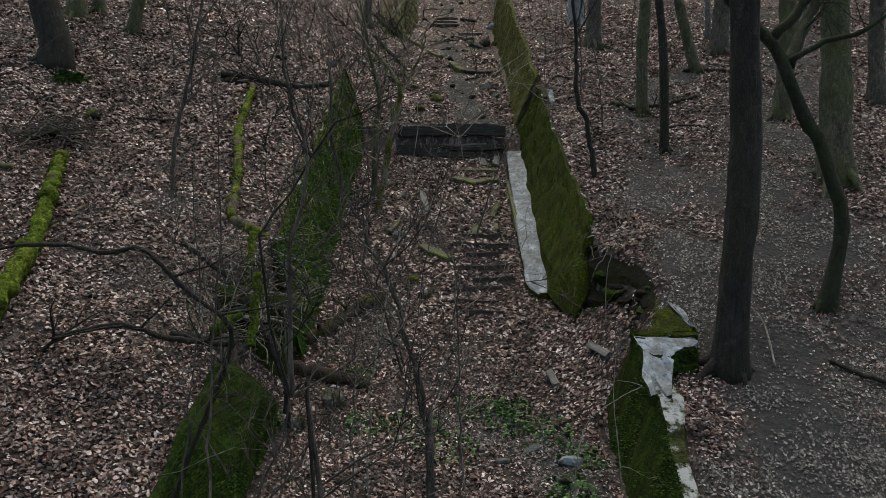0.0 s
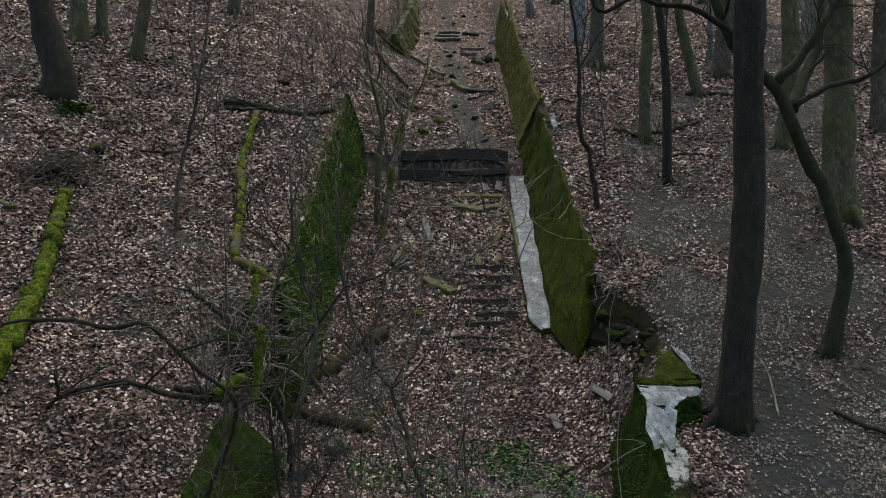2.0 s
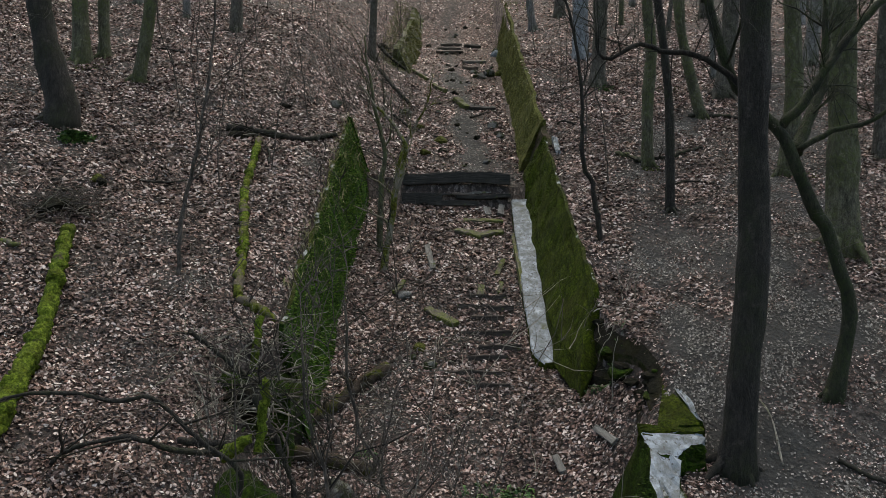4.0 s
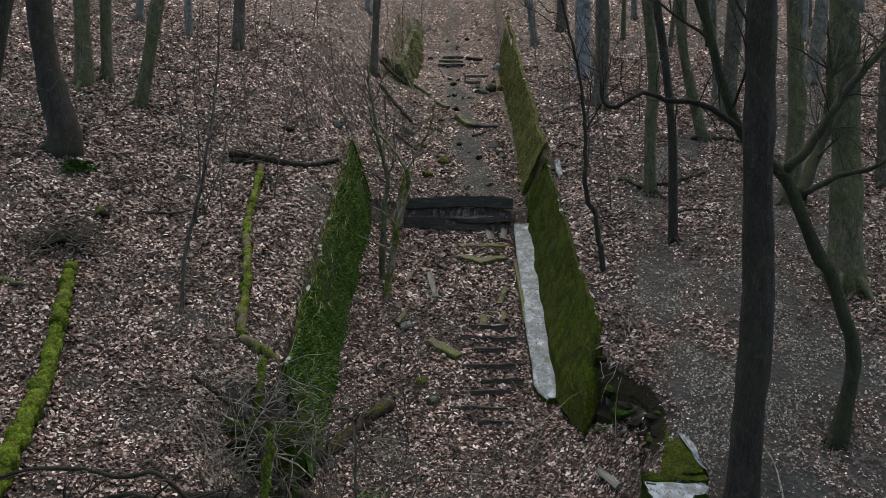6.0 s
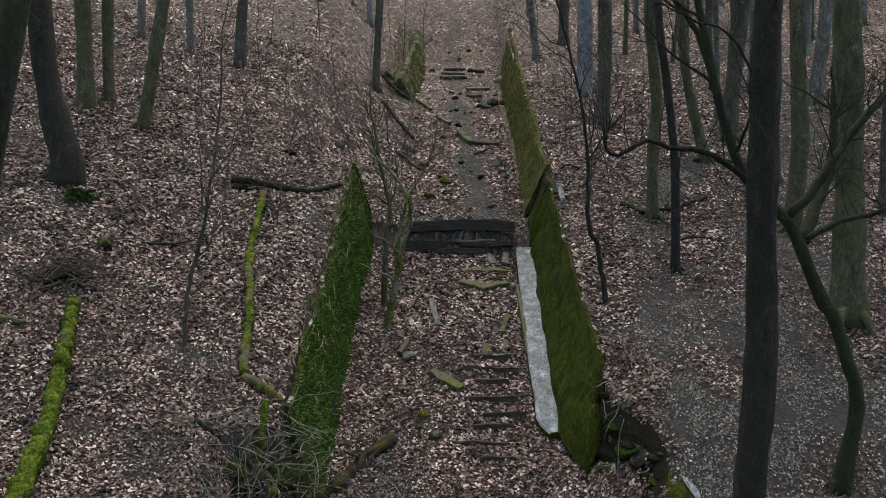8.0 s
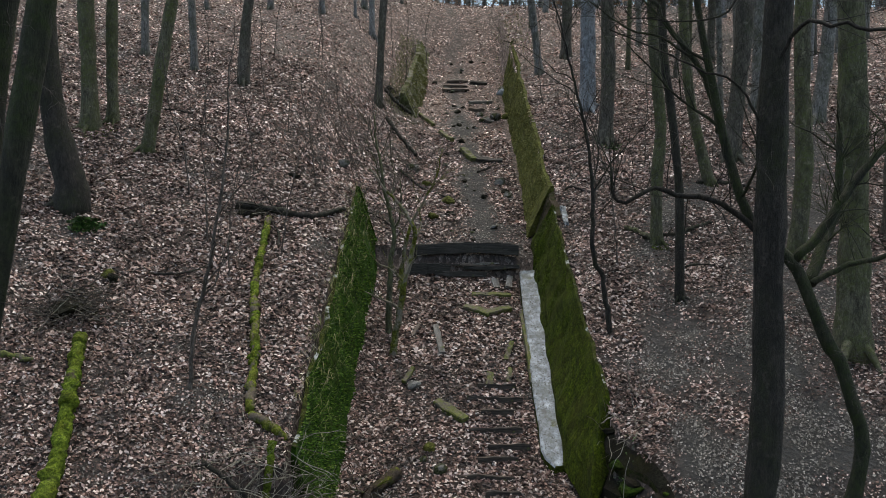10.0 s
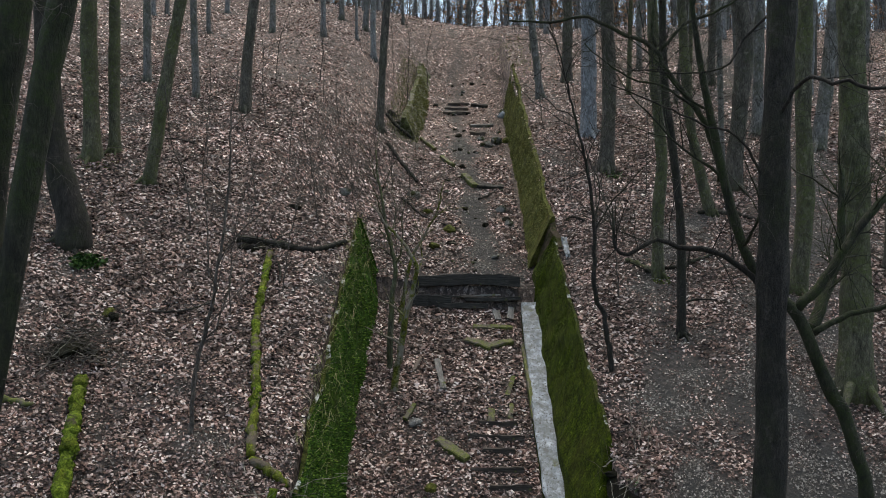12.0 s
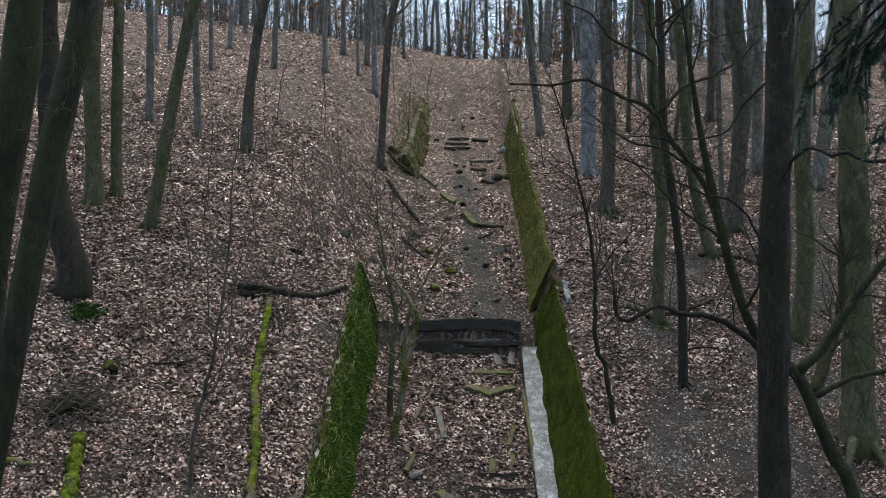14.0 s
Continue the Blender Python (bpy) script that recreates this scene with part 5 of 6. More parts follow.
def make_brushwood(x, y, reach, count, length, seed, label, arch=0.5, r=0.012, green=0.2, high=0.5, slope=0.45):
    """A heap of dry crooked twigs in all directions."""
    rng = np.random.RandomState(seed)
    z = float(land(x, y))
    base = empty("brushwood", x, y, z)
    heaps = [Tubes(), Tubes()]
    for _ in range(count):
        a, d = rng.rand() * 6.283, reach * math.sqrt(rng.rand())
        p = np.array([d * math.cos(a), 0.8 * d * math.sin(a), 0.0])
        p[2] = max(slope * p[1] + high * rng.rand() * (1 - 0.6 * d / reach), float(land(x + p[0], y + p[1])) - z + 0.02)
        b, l = rng.rand() * 6.283, length * rng.uniform(0.3, 1.1)
        way = np.array([math.cos(b), math.sin(b), rng.normal(0, 0.35) + 0.4 * slope * math.sin(b)])
        pts, n = [], 7
        for k in range(n):
            pts.append(p.copy())
            way = way + rng.normal(0, 0.2, 3) * (1, 1, 0.7) - np.array([0, 0, 0.25 * arch * k / n])
            way /= np.linalg.norm(way)
            p = p + way * l / n
            p[2] = max(p[2], float(land(x + p[0], y + p[1])) - z + 0.01)
        thick = r * (2.2 if rng.rand() < 0.08 else rng.uniform(0.35, 1.1))
        heaps[int(rng.rand() < green)].add(curve_through(pts, 0.1), np.linspace(thick, thick * 0.35, len(curve_through(pts, 0.1))), 4, 0, None, False)
    for kind, heap, bark in (("dry_brush", heaps[0], DRY_TWIG), ("dark_brush", heaps[1], TWIG)):
        if heap.v:
            tagged(put(kind, heap.mesh(kind), bark, base), kind="stuff")
    return tagged(base, label, "brushwood")


make_brushwood(-2.75, 10.3, 0.95, 210, 1.3, 1, "tangled heap of dry pale twigs on the wall's broken end", 0.9, 0.009, 0.4, 0.8)
make_brushwood(-2.4, 9.1, 0.6, 60, 0.8, 2, "loose brushwood over the mossy wall fragment", green=0.5, high=0.8)
make_brushwood(-6.45, 12.75, 0.75, 420, 0.6, 3, "dark heap of brushwood and soil on the slope", 0.6, 0.009, 0.95, 0.3)
make_brushwood(-2.2, 13.2, 0.5, 60, 0.7, 4, "thin dry twigs hanging over the mossy wall", 0.5, 0.006, 0.2, 0.5)
make_brushwood(-1.3, 12.0, 0.6, 26, 0.8, 8, "dry sticks over the slanting log", 0.4, 0.008, 0.4, 0.3)
make_brushwood(1.5, 11.9, 0.5, 8, 0.8, 5, "a few dry sticks on the leaves", 0.2, 0.008, 0.3, 0.1)
make_brushwood(2.5, 12.1, 0.5, 30, 0.8, 6, "thin pale twigs over the wall's broken end", 0.7, 0.006, 0.3, 0.5)
make_brushwood(-0.9, 20.4, 1.2, 40, 0.9, 9, "loose dry twigs on the bank", 0.3, 0.008, 0.5, 0.25)
make_brushwood(-1.9, 23.0, 1.4, 60, 1.0, 10, "loose dry twigs on the bank", 0.3, 0.009, 0.5, 0.3)
# Solid lumps added in place of dark hollows; their colour carries the shade.
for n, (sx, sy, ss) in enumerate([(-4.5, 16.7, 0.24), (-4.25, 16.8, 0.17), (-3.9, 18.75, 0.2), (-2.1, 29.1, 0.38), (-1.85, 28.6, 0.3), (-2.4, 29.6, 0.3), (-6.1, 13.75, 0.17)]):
    make_stone(sx, sy, ss, 150 + n, MOUND, "near-black root lump standing in for a shaded hollow", 0.65, "earth mounds", 0.15)
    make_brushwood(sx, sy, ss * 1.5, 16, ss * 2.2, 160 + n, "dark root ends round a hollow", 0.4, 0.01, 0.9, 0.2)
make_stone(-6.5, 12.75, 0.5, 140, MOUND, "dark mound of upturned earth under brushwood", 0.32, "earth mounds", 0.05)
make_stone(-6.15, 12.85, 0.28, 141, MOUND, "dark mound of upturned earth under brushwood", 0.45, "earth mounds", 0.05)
# Two lumps added under the twigs so that the heap's inside looks shaded.
make_stone(-2.75, 10.3, 0.5, 142, MOUND, "dark lump standing in for the shaded inside of the brushwood", 0.6, "earth mounds", 0.1)
make_stone(-2.3, 10.6, 0.4, 143, MOUND, "dark lump standing in for the shaded inside of the brushwood", 0.6, "earth mounds", 0.1)

# ---- shrubs and young trees ----
NEAR = "leafless dark shrub with crooked stems and dense twigs"
make_sapling(-0.37, 2.75, [(-0.45, 0.63), (-0.53, 0.98), (-0.55, 1.27), (-0.54, 1.52), (-0.48, 1.78), (-0.52, 1.98), (-0.55, 2.12), (-0.58, 2.38)], 0.021, 4.9, 101, NEAR, TWIG, 12, 2, "shrub", 1.7, 0.6)
make_sapling(-0.38, 2.75, [(-0.46, 0.65), (-0.55, 1.00), (-0.61, 1.25), (-0.64, 1.55), (-0.55, 1.70), (-0.38, 1.93), (-0.15, 2.05)], 0.014, 4.9, 102, NEAR, BARK_DARK, 8, 2, "shrub", 1.7, 0.6)
make_sapling(0.04, 3.79, [(-0.04, 0.30), (-0.10, 0.79), (-0.19, 1.09), (-0.26, 1.34), (-0.34, 1.50), (-0.48, 1.75), (-0.53, 2.02), (-0.56, 2.43)], 0.029, 4.7, 103, NEAR, TWIG, 10, 2, "shrub", 1.7, 0.6)
make_sapling(0.00, 3.79, [(-0.08, 0.60), (-0.19, 0.90), (-0.28, 1.19), (-0.39, 1.40), (-0.34, 1.84), (-0.24, 2.26)], 0.017, 4.7, 104, NEAR, TWIG, 6, 2, "shrub", 1.7, 0.6)
make_sapling(0.15, 3.63, [(0.07, 0.91), (0.13, 1.43), (0.26, 1.90), (0.49, 2.42)], 0.009, 4.7, 105, NEAR, TWIG, 6, 2, "shrub", 1.7, 0.6)
make_sapling(-0.95, 3.40, [(-0.99, 0.0), (-1.03, 0.8)], 0.011, 4.6, 200, NEAR, TWIG, 8, 1, "shrub", 1.9, 0.55)
make_sapling(-0.30, 3.60, [(-0.34, 0.0), (-0.33, 0.8)], 0.008, 4.6, 201, "leafless shrub with pale dry twigs", DRY_TWIG, 8, 1, "shrub", 1.9, 0.55)
make_sapling(-0.62, 3.10, [(-0.66, 0.0), (-0.60, 0.8)], 0.008, 4.8, 202, NEAR, TWIG, 8, 1, "shrub", 1.9, 0.55)
make_sapling(-0.10, 3.40, [(-0.14, 0.0), (-0.18, 0.8)], 0.007, 4.5, 203, NEAR, TWIG, 8, 1, "shrub", 1.9, 0.55)
make_sapling(-0.45, 4.20, [(-0.49, 0.0), (-0.48, 0.8)], 0.009, 4.4, 204, NEAR, TWIG, 8, 1, "shrub", 1.9, 0.55)
make_sapling(-1.30, 4.00, [(-1.34, 0.0), (-1.28, 0.8)], 0.009, 4.3, 205, NEAR, TWIG, 8, 1, "shrub", 1.9, 0.55)
make_sapling(0.15, 3.90, [(0.11, 0.0), (0.07, 0.8)], 0.006, 4.6, 206, "leafless shrub with pale dry twigs", DRY_TWIG, 8, 1, "shrub", 1.9, 0.55)
make_shrub(-1.9, 7.2, 3, 2.6, 0.4, 5, 0.014, label=NEAR)
make_shrub(-2.6, 8.9, 4, 2.0, 0.5, 9, 0.012, DRY_TWIG, "leafless shrub with pale dry twigs")
for n, (sx, sy, sh) in enumerate([(-2.2, 20.2, 3.2), (-1.5, 21.3, 3.0), (-2.9, 22.0, 2.8), (-1.9, 23.4, 3.2), (-2.6, 24.6, 2.8), (-1.6, 19.3, 3.6), (-3.4, 20.5, 2.4)]):
    make_shrub(sx, sy, 3, sh, 0.45, 20 + n, 0.013, label="leafless thicket shrub with fine grey-brown twigs", fork=4)
make_shrub(2.9, 12.6, 3, 1.2, 0.7, 40, 0.008, DRY_TWIG, "pale dry stems at the wall's broken end", 3, 1)
make_sapling(-1.45, 16.3, [(-1.43, 2.62), (-1.41, 3.33), (-1.39, 4.03), (-1.32, 4.62), (-1.44, 5.21), (-1.53, 5.56), (-1.62, 6.15)], 0.07, 4.4, 1, "mossy young stem beside the black sleepers", BARK_GREEN, 9)
make_sapling(-1.3, 15.7, [(-1.26, 2.5), (-1.15, 3.12), (-1.07, 3.69), (-0.91, 4.26), (-0.85, 4.71), (-0.99, 4.99), (-1.16, 5.22)], 0.08, 3.5, 2, "young stem with yellow moss beside the stairway", MOSS_TAN, 5)
make_sapling(-1.3, 17.9, [(-1.24, 3.92), (-1.15, 4.44), (-1.02, 4.96), (-0.86, 5.21)], 0.055, 3.0, 3, "young stem with yellow moss beside the stairway", MOSS_TAN, 6)
make_sapling(2.81, 14.44, [(2.72, 3.4), (2.65, 3.87), (2.47, 4.29), (2.44, 5.64), (2.33, 6.47), (1.9, 8.25)], 0.05, 6.2, 4, "crooked dark young tree beside the mossy wall", BARK_DARK, 12)
make_sapling(-4.05, 11.65, [(-3.98, 3.19), (-3.74, 4.2), (-3.55, 5.72), (-3.48, 6.81)], 0.036, 5.4, 5, twigs=9)
for n, (sx, sy, sh) in enumerate([(-4.3, 14.6, 3.4), (-5.0, 15.6, 3.8), (-3.5, 15.4, 3.0), (-5.8, 17.0, 3.6), (-4.7, 18.2, 3.2), (-3.3, 18.4, 3.4), (-6.4, 20.0, 4.0), (-4.6, 21.5, 3.6), (-5.6, 23.0, 3.5), (-3.6, 24.5, 4.0), (-4.4, 26.0, 4.0), (-3.0, 29.0, 4.5), (-1.9, 31.0, 4.0), (3.3, 18.8, 4.5), (3.1, 21.0, 4.5), (3.6, 23.5, 5.0), (3.0, 26.5, 5.0), (5.2, 21.5, 5.0), (6.0, 24.0, 5.0), (3.4, 16.6, 3.5), (-1.2, 35.5, 4.0), (-2.6, 34.0, 4.0), (-4.9, 28.2, 4.0), (-6.2, 27.0, 4.0)]):
    r = random.Random(300 + n)
    make_sapling(sx, sy, [(sx + r.uniform(-0.15, 0.15), float(land(sx, sy)) + 1.0)], 0.01 + 0.009 * r.random(), sh, 30 + n, twigs=9)

# ---- low plants ----
make_tufts("ivy_patch", [(-7.15, 14.95, 0.25), (-0.35, 9.45, 0.4), (0.5, 10.0, 0.35), (-0.95, 9.5, 0.3), (0.05, 9.1, 0.4), (0.9, 10.1, 0.25), (-1.1, 10.8, 0.2), (1.6, 9.0, 0.3), (1.3, 9.6, 0.3), (0.8, 9.7, 0.3), (1.35, 8.3, 0.3), (2.3, 11.9, 0.35), (-2.2, 9.3, 0.35)], 90, 0.1, GREEN_LEAF, "dark green ivy and low plants in the litter", 1, 0.024, 0.7)
make_tufts("ivy_patch", [(-7.2, 14.9, 0.22), (-7.0, 15.0, 0.2), (4.55, 22.7, 0.25)], 120, 0.12, GREEN_LEAF, "fresh green ivy leaves round tree feet", 11, 0.035, 0.8)
make_tufts("moss_patch", [(-9.0, 19.3, 0.5), (-8.8, 19.2, 0.45), (4.45, 17.2, 0.2), (4.6, 22.8, 0.4), (6.2, 22.2, 0.4), (7.4, 16.3, 0.3), (-9.2, 19.0, 0.3)], 260, 0.05, MOSS_LOG, "bright green moss round tree feet", 2, 0.012, 0.9)
make_tufts("grass_tufts", [(-2.28, 12 + 0.42 * n, 0.28) for n in range(17)], 32, 0.28, GRASS, "dry pale grass hanging over the mossy wall", 3, 0.004, 1.2, lambda x, y: float(hill(-2.5, y)) + 0.05 - 2.2 * max(0, x + 2.33))
make_tufts("grass_tufts", [(-1.95, 28.2 + 0.5 * n, 0.55) for n in range(18)], 110, 0.36, GRASS, "dry pale grass on the bank", 4, 0.005, 0.9)
make_tufts("grass_tufts", [(2.7, 33 + 0.8 * n, 0.7) for n in range(8)], 40, 0.35, GRASS, "dry pale grass on the bank", 5, 0.006, 0.9)

# ---- slender trees of the upper slope ----
for n, (tx, ty, lean, rise, r) in enumerate([
    (3.3, 29.8, -0.60, 4.5, 0.15), (4.5, 31.4, 0.02, 4.0, 0.21), (6.4, 28.9, 0.09, 4.2, 0.094), (7.7, 32.6, -0.05, 3.6, 0.118),
    (7.9, 28.2, 0.40, 3.2, 0.081), (8.9, 29.7, 0.06, 4.1, 0.086), (7.7, 22.7, -0.16, 5.4, 0.09), (9.9, 30.4, 0.15, 4.0, 0.15),
    (3.7, 36.4, -0.15, 3.2, 0.15), (17.2, 32.9, 0.13, 3.3, 0.16), (13.9, 30.4, 0.01, 3.8, 0.13)]):
    make_tree(tx, ty, [(tx + lean, float(land(tx, ty)) + rise)], r, 0.85 * r, 14 + n % 3, (BARK_GREY, BARK_BROWN, BARK_GREEN)[n % 3], "slender bare tree on the wooded upper slope", 700 + n, crown=10, first=0.3, roots=3, twigs=2)
for n, (tx, ty, lean, rise, r) in enumerate([
    (-9.9, 31.4, -0.03, 2.1, 0.1), (-10.3, 35.4, 0.03, 1.4, 0.115), (-7.7, 33.0, 0.02, 2.1, 0.13), (-5.6, 33.4, -0.02, 2.3, 0.12),
    (-5.3, 36.9, -0.02, 1.8, 0.13), (-4.3, 34.5, -0.05, 2.4, 0.075), (-4.2, 36.9, 0.11, 2.2, 0.145), (-3.5, 33.9, -0.05, 2.8, 0.13),
    (-12.2, 33.1, -0.02, 1.5, 0.1), (-12.6, 32.7, -0.07, 1.4, 0.095), (-2.6, 40.4, -0.10, 2.2, 0.075)]):
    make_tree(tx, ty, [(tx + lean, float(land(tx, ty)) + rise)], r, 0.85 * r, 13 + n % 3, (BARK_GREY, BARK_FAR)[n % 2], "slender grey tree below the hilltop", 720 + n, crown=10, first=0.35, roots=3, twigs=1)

# ---- far woods ----
protos = []
for n in range(7):
    hgt = 13 + n % 4
    lean = random.Random(n).uniform(-0.5, 0.5)
    px, py = 30 + 3 * n, 60.0
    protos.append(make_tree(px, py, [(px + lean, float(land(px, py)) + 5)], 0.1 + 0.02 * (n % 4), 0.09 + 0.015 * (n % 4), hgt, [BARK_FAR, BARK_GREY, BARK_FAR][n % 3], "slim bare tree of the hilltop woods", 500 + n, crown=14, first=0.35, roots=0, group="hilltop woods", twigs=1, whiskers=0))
rng = random.Random(5)
placed = []
while len(placed) < 170:
    y = 27 + 40 * rng.random() ** 1.1
    x = rng.uniform(-1, 1) * (y * 0.66 + 3)
    if -3.2 < x < 3.6 and y < 50 or any((x - a) ** 2 + (y - b) ** 2 < 1.7 for a, b in placed):
        continue
    if y < 38 and x < 10:
        continue
    placed.append((x, y))
    copy_thing(protos[rng.randrange(7)], pose(x, y, float(land(x, y)), rng.uniform(-3, 3), rng.uniform(-3, 3), rng.uniform(0, 360)))


def make_far_woods(count, seed):
    """The woods that go on behind the hilltop: bare stems and branches, one mesh of stuff."""
    rng = np.random.RandomState(seed)
    t = Tubes()
    for _ in range(count):
        y = rng.uniform(54, 125)
        x = rng.uniform(-1, 1) * (0.66 * y + 4)
        z = float(land(x, y))
        h, r = rng.uniform(10, 17), rng.uniform(0.07, 0.17)
        lean = rng.normal(0, 0.06, 2)
        p = np.array([(x + lean[0] * u * h + 0.1 * rng.normal(), y + lean[1] * u * h, z - 0.2 + u * h) for u in np.linspace(0, 1, 8)])
        t.add(p, np.linspace(r, 0.02, 8), 5, 0, None, False)
        for _ in range(10):
            k = rng.randint(1, 5)
            a, l = rng.rand() * 6.283, rng.uniform(0.8, 3.0)
            e = p[k] + l * np.array((math.cos(a), math.sin(a), rng.uniform(0.2, 1.2)))
            m = (p[k] + e) / 2 + rng.normal(0, 0.12, 3)
            t.add([p[k], m, e], (0.035, 0.022, 0.01), 3, 0, None, False)
            for _ in range(3):
                q = m + (e - m) * rng.rand()
                t.add([q, q + rng.normal(0, 0.5, 3) + np.array([0, 0, 0.4])], (0.014, 0.006), 3, 0, None, False)
    tagged(put("far_woods", t.mesh("far_woods"), BARK_FAR), "dense bare woods behind the hilltop, greyed as by haze", "woods", kind="stuff")


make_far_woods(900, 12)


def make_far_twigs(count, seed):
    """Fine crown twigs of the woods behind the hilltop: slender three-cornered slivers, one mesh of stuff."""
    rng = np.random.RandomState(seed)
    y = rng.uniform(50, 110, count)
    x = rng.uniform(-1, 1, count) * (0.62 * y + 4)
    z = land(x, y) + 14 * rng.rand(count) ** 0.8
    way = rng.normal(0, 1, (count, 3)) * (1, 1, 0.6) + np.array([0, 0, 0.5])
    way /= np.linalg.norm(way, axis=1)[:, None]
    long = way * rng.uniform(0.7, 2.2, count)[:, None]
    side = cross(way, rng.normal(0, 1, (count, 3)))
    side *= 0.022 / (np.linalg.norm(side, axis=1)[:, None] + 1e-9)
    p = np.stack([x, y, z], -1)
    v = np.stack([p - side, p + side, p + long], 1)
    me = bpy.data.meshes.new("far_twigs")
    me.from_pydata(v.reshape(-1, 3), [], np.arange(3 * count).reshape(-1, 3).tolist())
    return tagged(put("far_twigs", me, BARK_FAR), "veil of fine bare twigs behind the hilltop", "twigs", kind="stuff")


make_far_twigs(90000, 31)

ORANGE = Mat("withered_beech_leaf", 0.7)
ORANGE.color(ORANGE.ramp(ORANGE.island(), (0.0, (0.12, 0.06, 0.03)), (0.6, (0.26, 0.14, 0.08)), (1.0, (0.4, 0.25, 0.16))))
ORANGE = ORANGE.m


def make_thicket(count, seed):
    """Thin whips, twigs and some withered leaves along the hilltop: far stuff."""
    rng = np.random.RandomState(seed)
    t, v, f = Tubes(), [], []
    for _ in range(count):
        y = rng.uniform(40, 75)
        x = rng.uniform(-1, 1) * (0.62 * y + 2)
        if abs(x - 0.6) < 2.2 and y < 52:
            continue
        z = float(land(x, y))
        h = rng.uniform(1.5, 6.5)
        q = np.array([(x + 0.12 * h * u * rng.normal(), y, z - 0.1 + h * u) for u in np.linspace(0, 1, 5)])
        t.add(q, np.linspace(0.02, 0.004, 5), 3, 0, None, False)
        leafy = rng.rand() < 0.22
        for _ in range(12):
            u = rng.uniform(0.2, 1)
            a, l = rng.rand() * 6.283, rng.uniform(0.4, 1.2)
            b = np.array((x, y, z + h * u))
            e = b + l * np.array((math.cos(a), math.sin(a), rng.uniform(0.1, 0.9)))
            t.add([b, (b + e) / 2 + rng.normal(0, 0.05, 3), e], (0.008, 0.006, 0.003), 3, 0, None, False)
            for _ in range(9 if leafy else 0):
                p = b + (e - b) * rng.rand() + rng.normal(0, 0.08, 3)
                m, n = rng.normal(0, 0.05, 3), rng.normal(0, 0.05, 3)
                k = len(v)
                v += [tuple(p - m), tuple(p + n), tuple(p + m), tuple(p - n)]
                f.append((k, k + 1, k + 2, k + 3))
    tagged(put("hilltop_thicket", t.mesh("hilltop_thicket"), TWIG), "bare twiggy undergrowth along the hilltop", "undergrowth", kind="stuff")
    me = bpy.data.meshes.new("withered_leaves")
    me.from_pydata(v, [], f)
    tagged(put("withered_leaves", me, ORANGE), "withered orange-brown leaves on hilltop saplings", "leaves", kind="stuff")


make_thicket(1500, 6)

# ---- the spruce that overhangs the camera's way ----
NEEDLE = Mat("spruce_needle", 0.55)
NEEDLE.color(NEEDLE.ramp(NEEDLE.island(), (0.0, (0.008, 0.024, 0.019)), (0.6, (0.018, 0.05, 0.04)), (1.0, (0.036, 0.08, 0.062))))
NEEDLE = NEEDLE.m


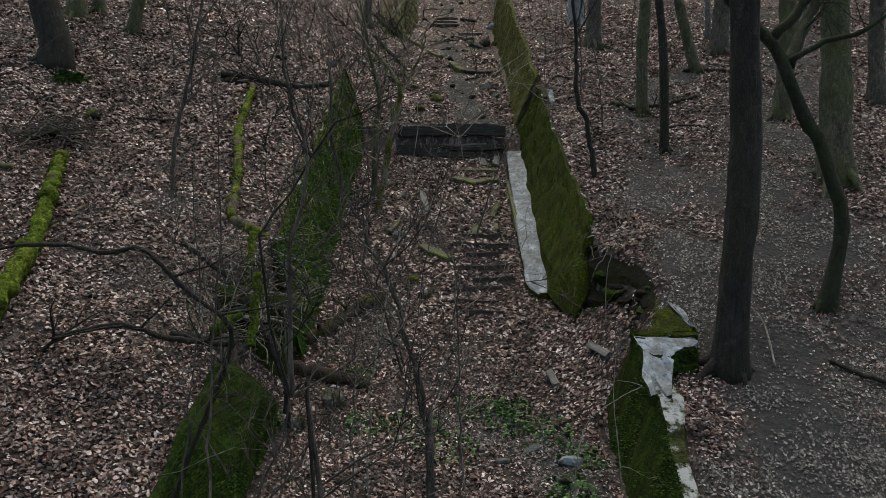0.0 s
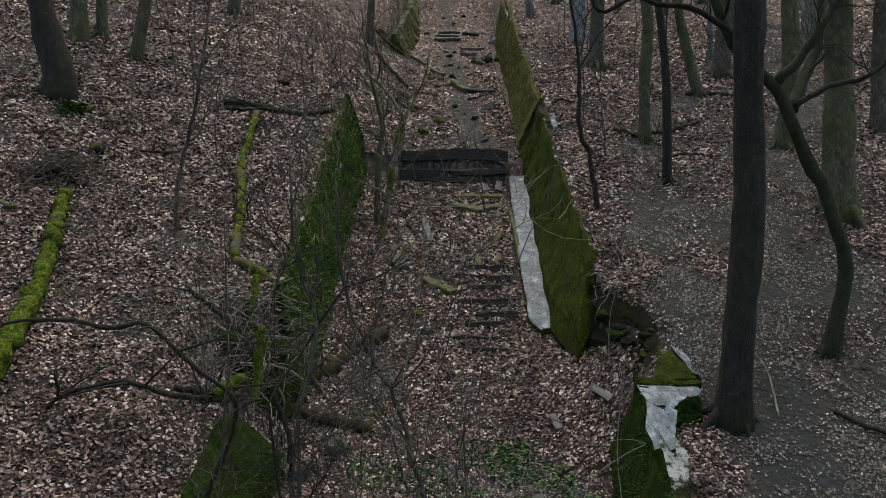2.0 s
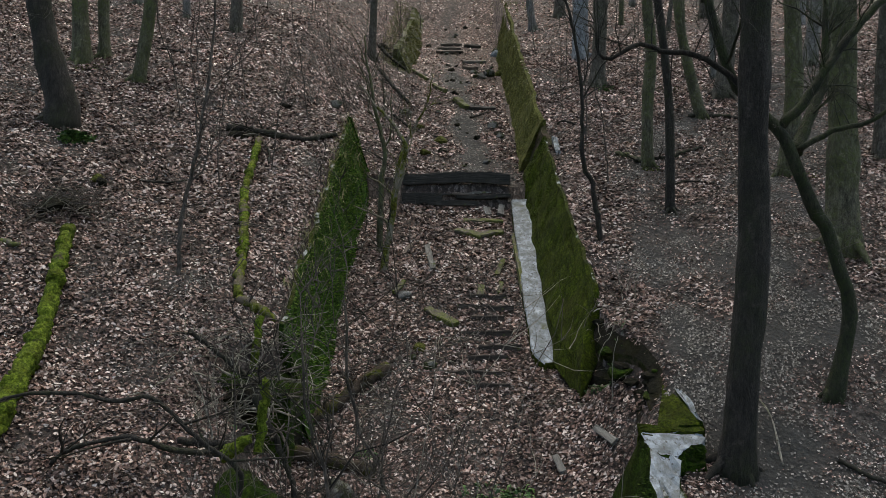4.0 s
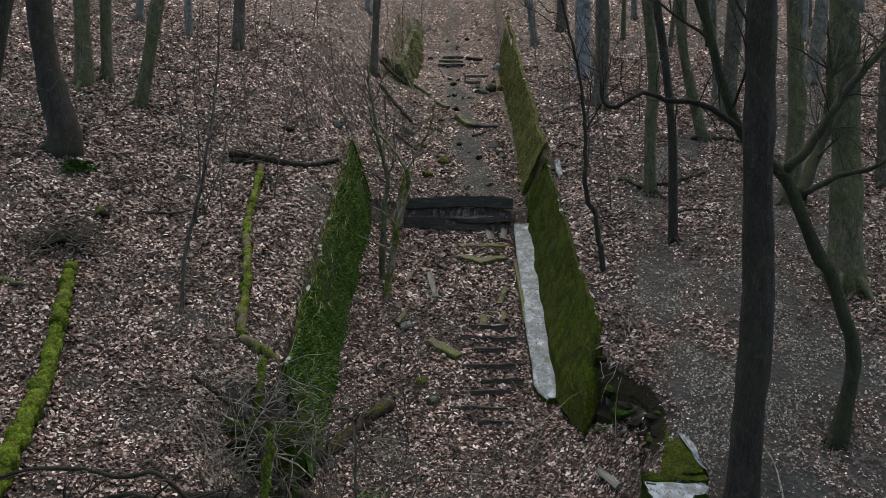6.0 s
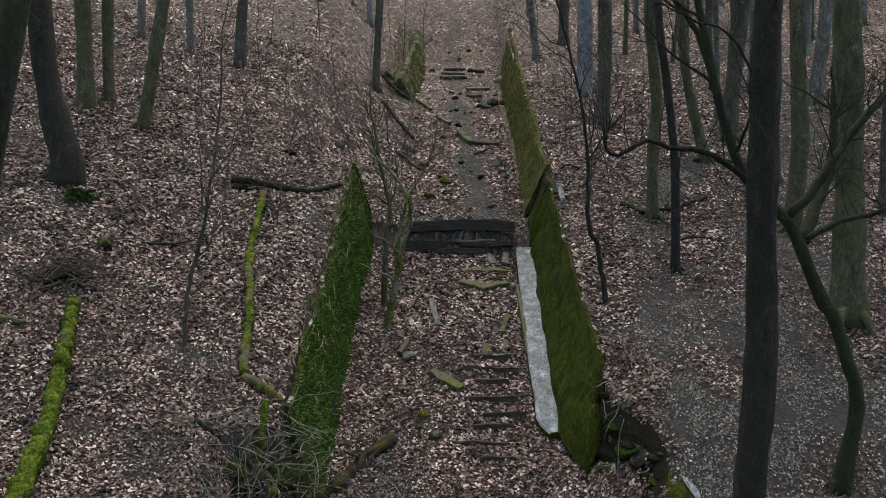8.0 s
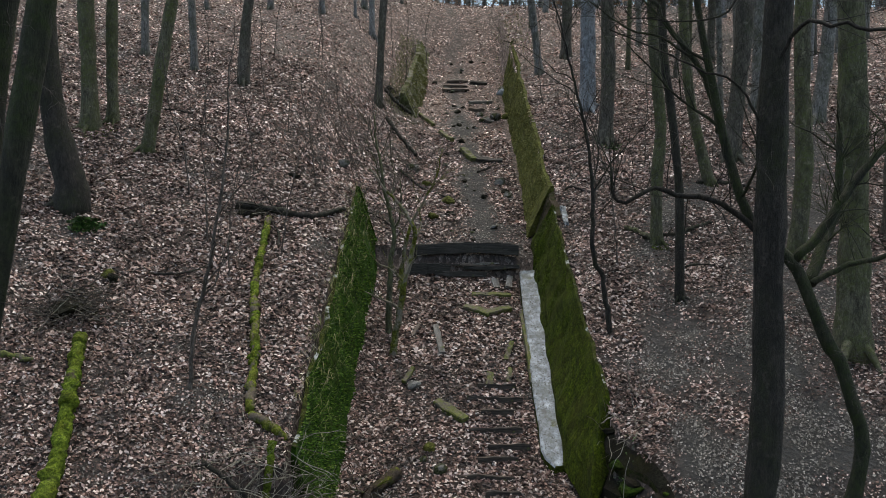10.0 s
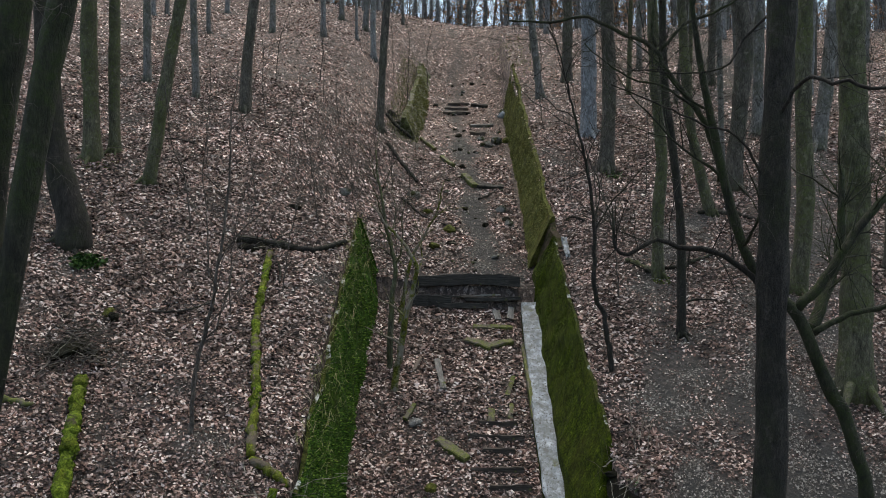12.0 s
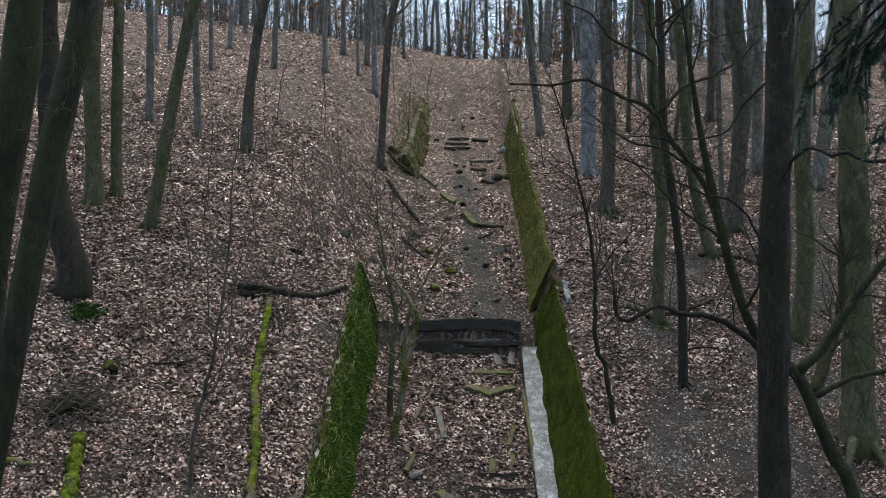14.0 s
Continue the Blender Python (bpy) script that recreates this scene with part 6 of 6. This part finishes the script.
def make_spruce(x, y, height, seed):
    """A spruce: trunk, and drooping boughs set with needles."""
    rng = np.random.RandomState(seed)
    z = float(land(x, y))
    base = empty("spruce", x, y, z)
    t = Tubes()
    hs = np.linspace(-0.3, height, 40)
    t.add([(0.03 * math.sin(h), 0.03 * math.cos(h * 0.7), h) for h in hs], 0.22 * (1 - hs / (height + 0.4)) + 0.01, 12, 0.08, rng)
    put("trunk", t.mesh("trunk"), BARK_DARK, base)

    def bough(start, way, length, path=None):
        dense = 1 if path is None else 6
        wood, v = Tubes(), []
        p, d, pts = np.array(start, float), np.array(way, float), []
        n = max(6, int(length / 0.15))
        for k in range(n + 1):
            pts.append(p.copy())
            d = d + np.array([rng.normal(0, 0.03), rng.normal(0, 0.03), -0.035 + (0.05 if k > 0.7 * n else 0)])
            d /= np.linalg.norm(d)
            p = p + d * length / n
        if path is not None:
            pts = list(curve_through(path, 0.14))
            n = len(pts) - 1
        wood.add(pts, np.linspace(0.022, 0.004, n + 1), 5, 0, None, False)
        lines = [(np.array(pts), 0.5)]
        for k in range(2, n + 1):
            for side in (-1, 1):
                main = (pts[k] - pts[k - 1]) / np.linalg.norm(pts[k] - pts[k - 1])
                out = cross(main, (0, 0, 1)) * side
                l = min(0.55, length * 0.3 * (1.1 - k / n)) + 0.14
                q = [pts[k] + (main * 0.6 + out * rng.uniform(0.4, 0.9)) * l * u + np.array([0, 0, -rng.uniform(0.5, 1.1) * l * u * u]) + rng.normal(0, 0.01, 3) for u in np.linspace(0, 1, 7)]
                wood.add(q, np.linspace(0.005, 0.002, 7), 3, 0, None, False)
                lines.append((np.array(q), 0.0))
        for q, skip in lines:
            seg = np.diff(q, axis=0)
            for k in range(int(math.ceil(skip * len(seg))), len(seg)):
                m = seg[k] / (np.linalg.norm(seg[k]) + 1e-9)
                u = np.repeat(np.linspace(0, 1, max(3, int(np.linalg.norm(seg[k]) / (0.008 if path is None else 0.004))), endpoint=False), dense)
                o = rng.normal(0, 1, (len(u), 3))
                o -= (o @ m)[:, None] * m
                o /= np.linalg.norm(o, axis=1)[:, None] + 1e-9
                at = q[k] + seg[k] * u[:, None]
                w = cross(m, o) * 0.0014
                v.append(np.stack([at - w, at + w, at + (m * 0.6 + o * 0.8) * rng.uniform(0.016, 0.03, len(u))[:, None]], 1).reshape(-1, 3))
        v = np.concatenate(v)
        f = np.arange(len(v)).reshape(-1, 3).tolist()
        b = put("bough", wood.mesh("bough"), BARK_DARK, base)
        me = bpy.data.meshes.new("needles")
        me.from_pydata(v, [], f)
        tagged(put("needles", me, NEEDLE, b), kind="stuff")

    h = 3.0
    while h < height - 0.6:
        reach = 0.9 + 2.1 * (1 - h / height)
        for _ in range(3 if h < 12 else 2):
            a = rng.rand() * 6.283
            if abs((a - 2.8 + 3.14) % 6.283 - 3.14) < 1.4 and h + z < 9.5:
                continue
            bough((0, 0, h), (math.cos(a), math.sin(a), 0.12), reach)
        h += 1.1
    foot = np.array((x, y, z))
    for end in ((0.86, 2.5, 6.1), (0.98, 2.55, 6.18), (1.1, 2.5, 6.04), (0.92, 2.6, 6.2), (0.95, 2.7, 6.5), (1.15, 2.4, 6.3), (1.05, 2.3, 6.7), (1.02, 2.65, 6.35), (1.1, 2.75, 6.2)):
        e = np.array(end) + np.array((0.07, 0, 0.02)) - foot
        bough((0, 0, 0), (1, 0, 0), 1.0, [(0, 0, e[2] + 0.5), (e[0] * 0.5, e[1] * 0.5, e[2] + 0.62), (e[0] * 0.8, e[1] * 0.8, e[2] + 0.38), tuple(e)])
    return tagged(base, "dark green spruce with drooping needled boughs", "tree", "forest trees")


make_spruce(3.1, 1.7, 13.0, 9)
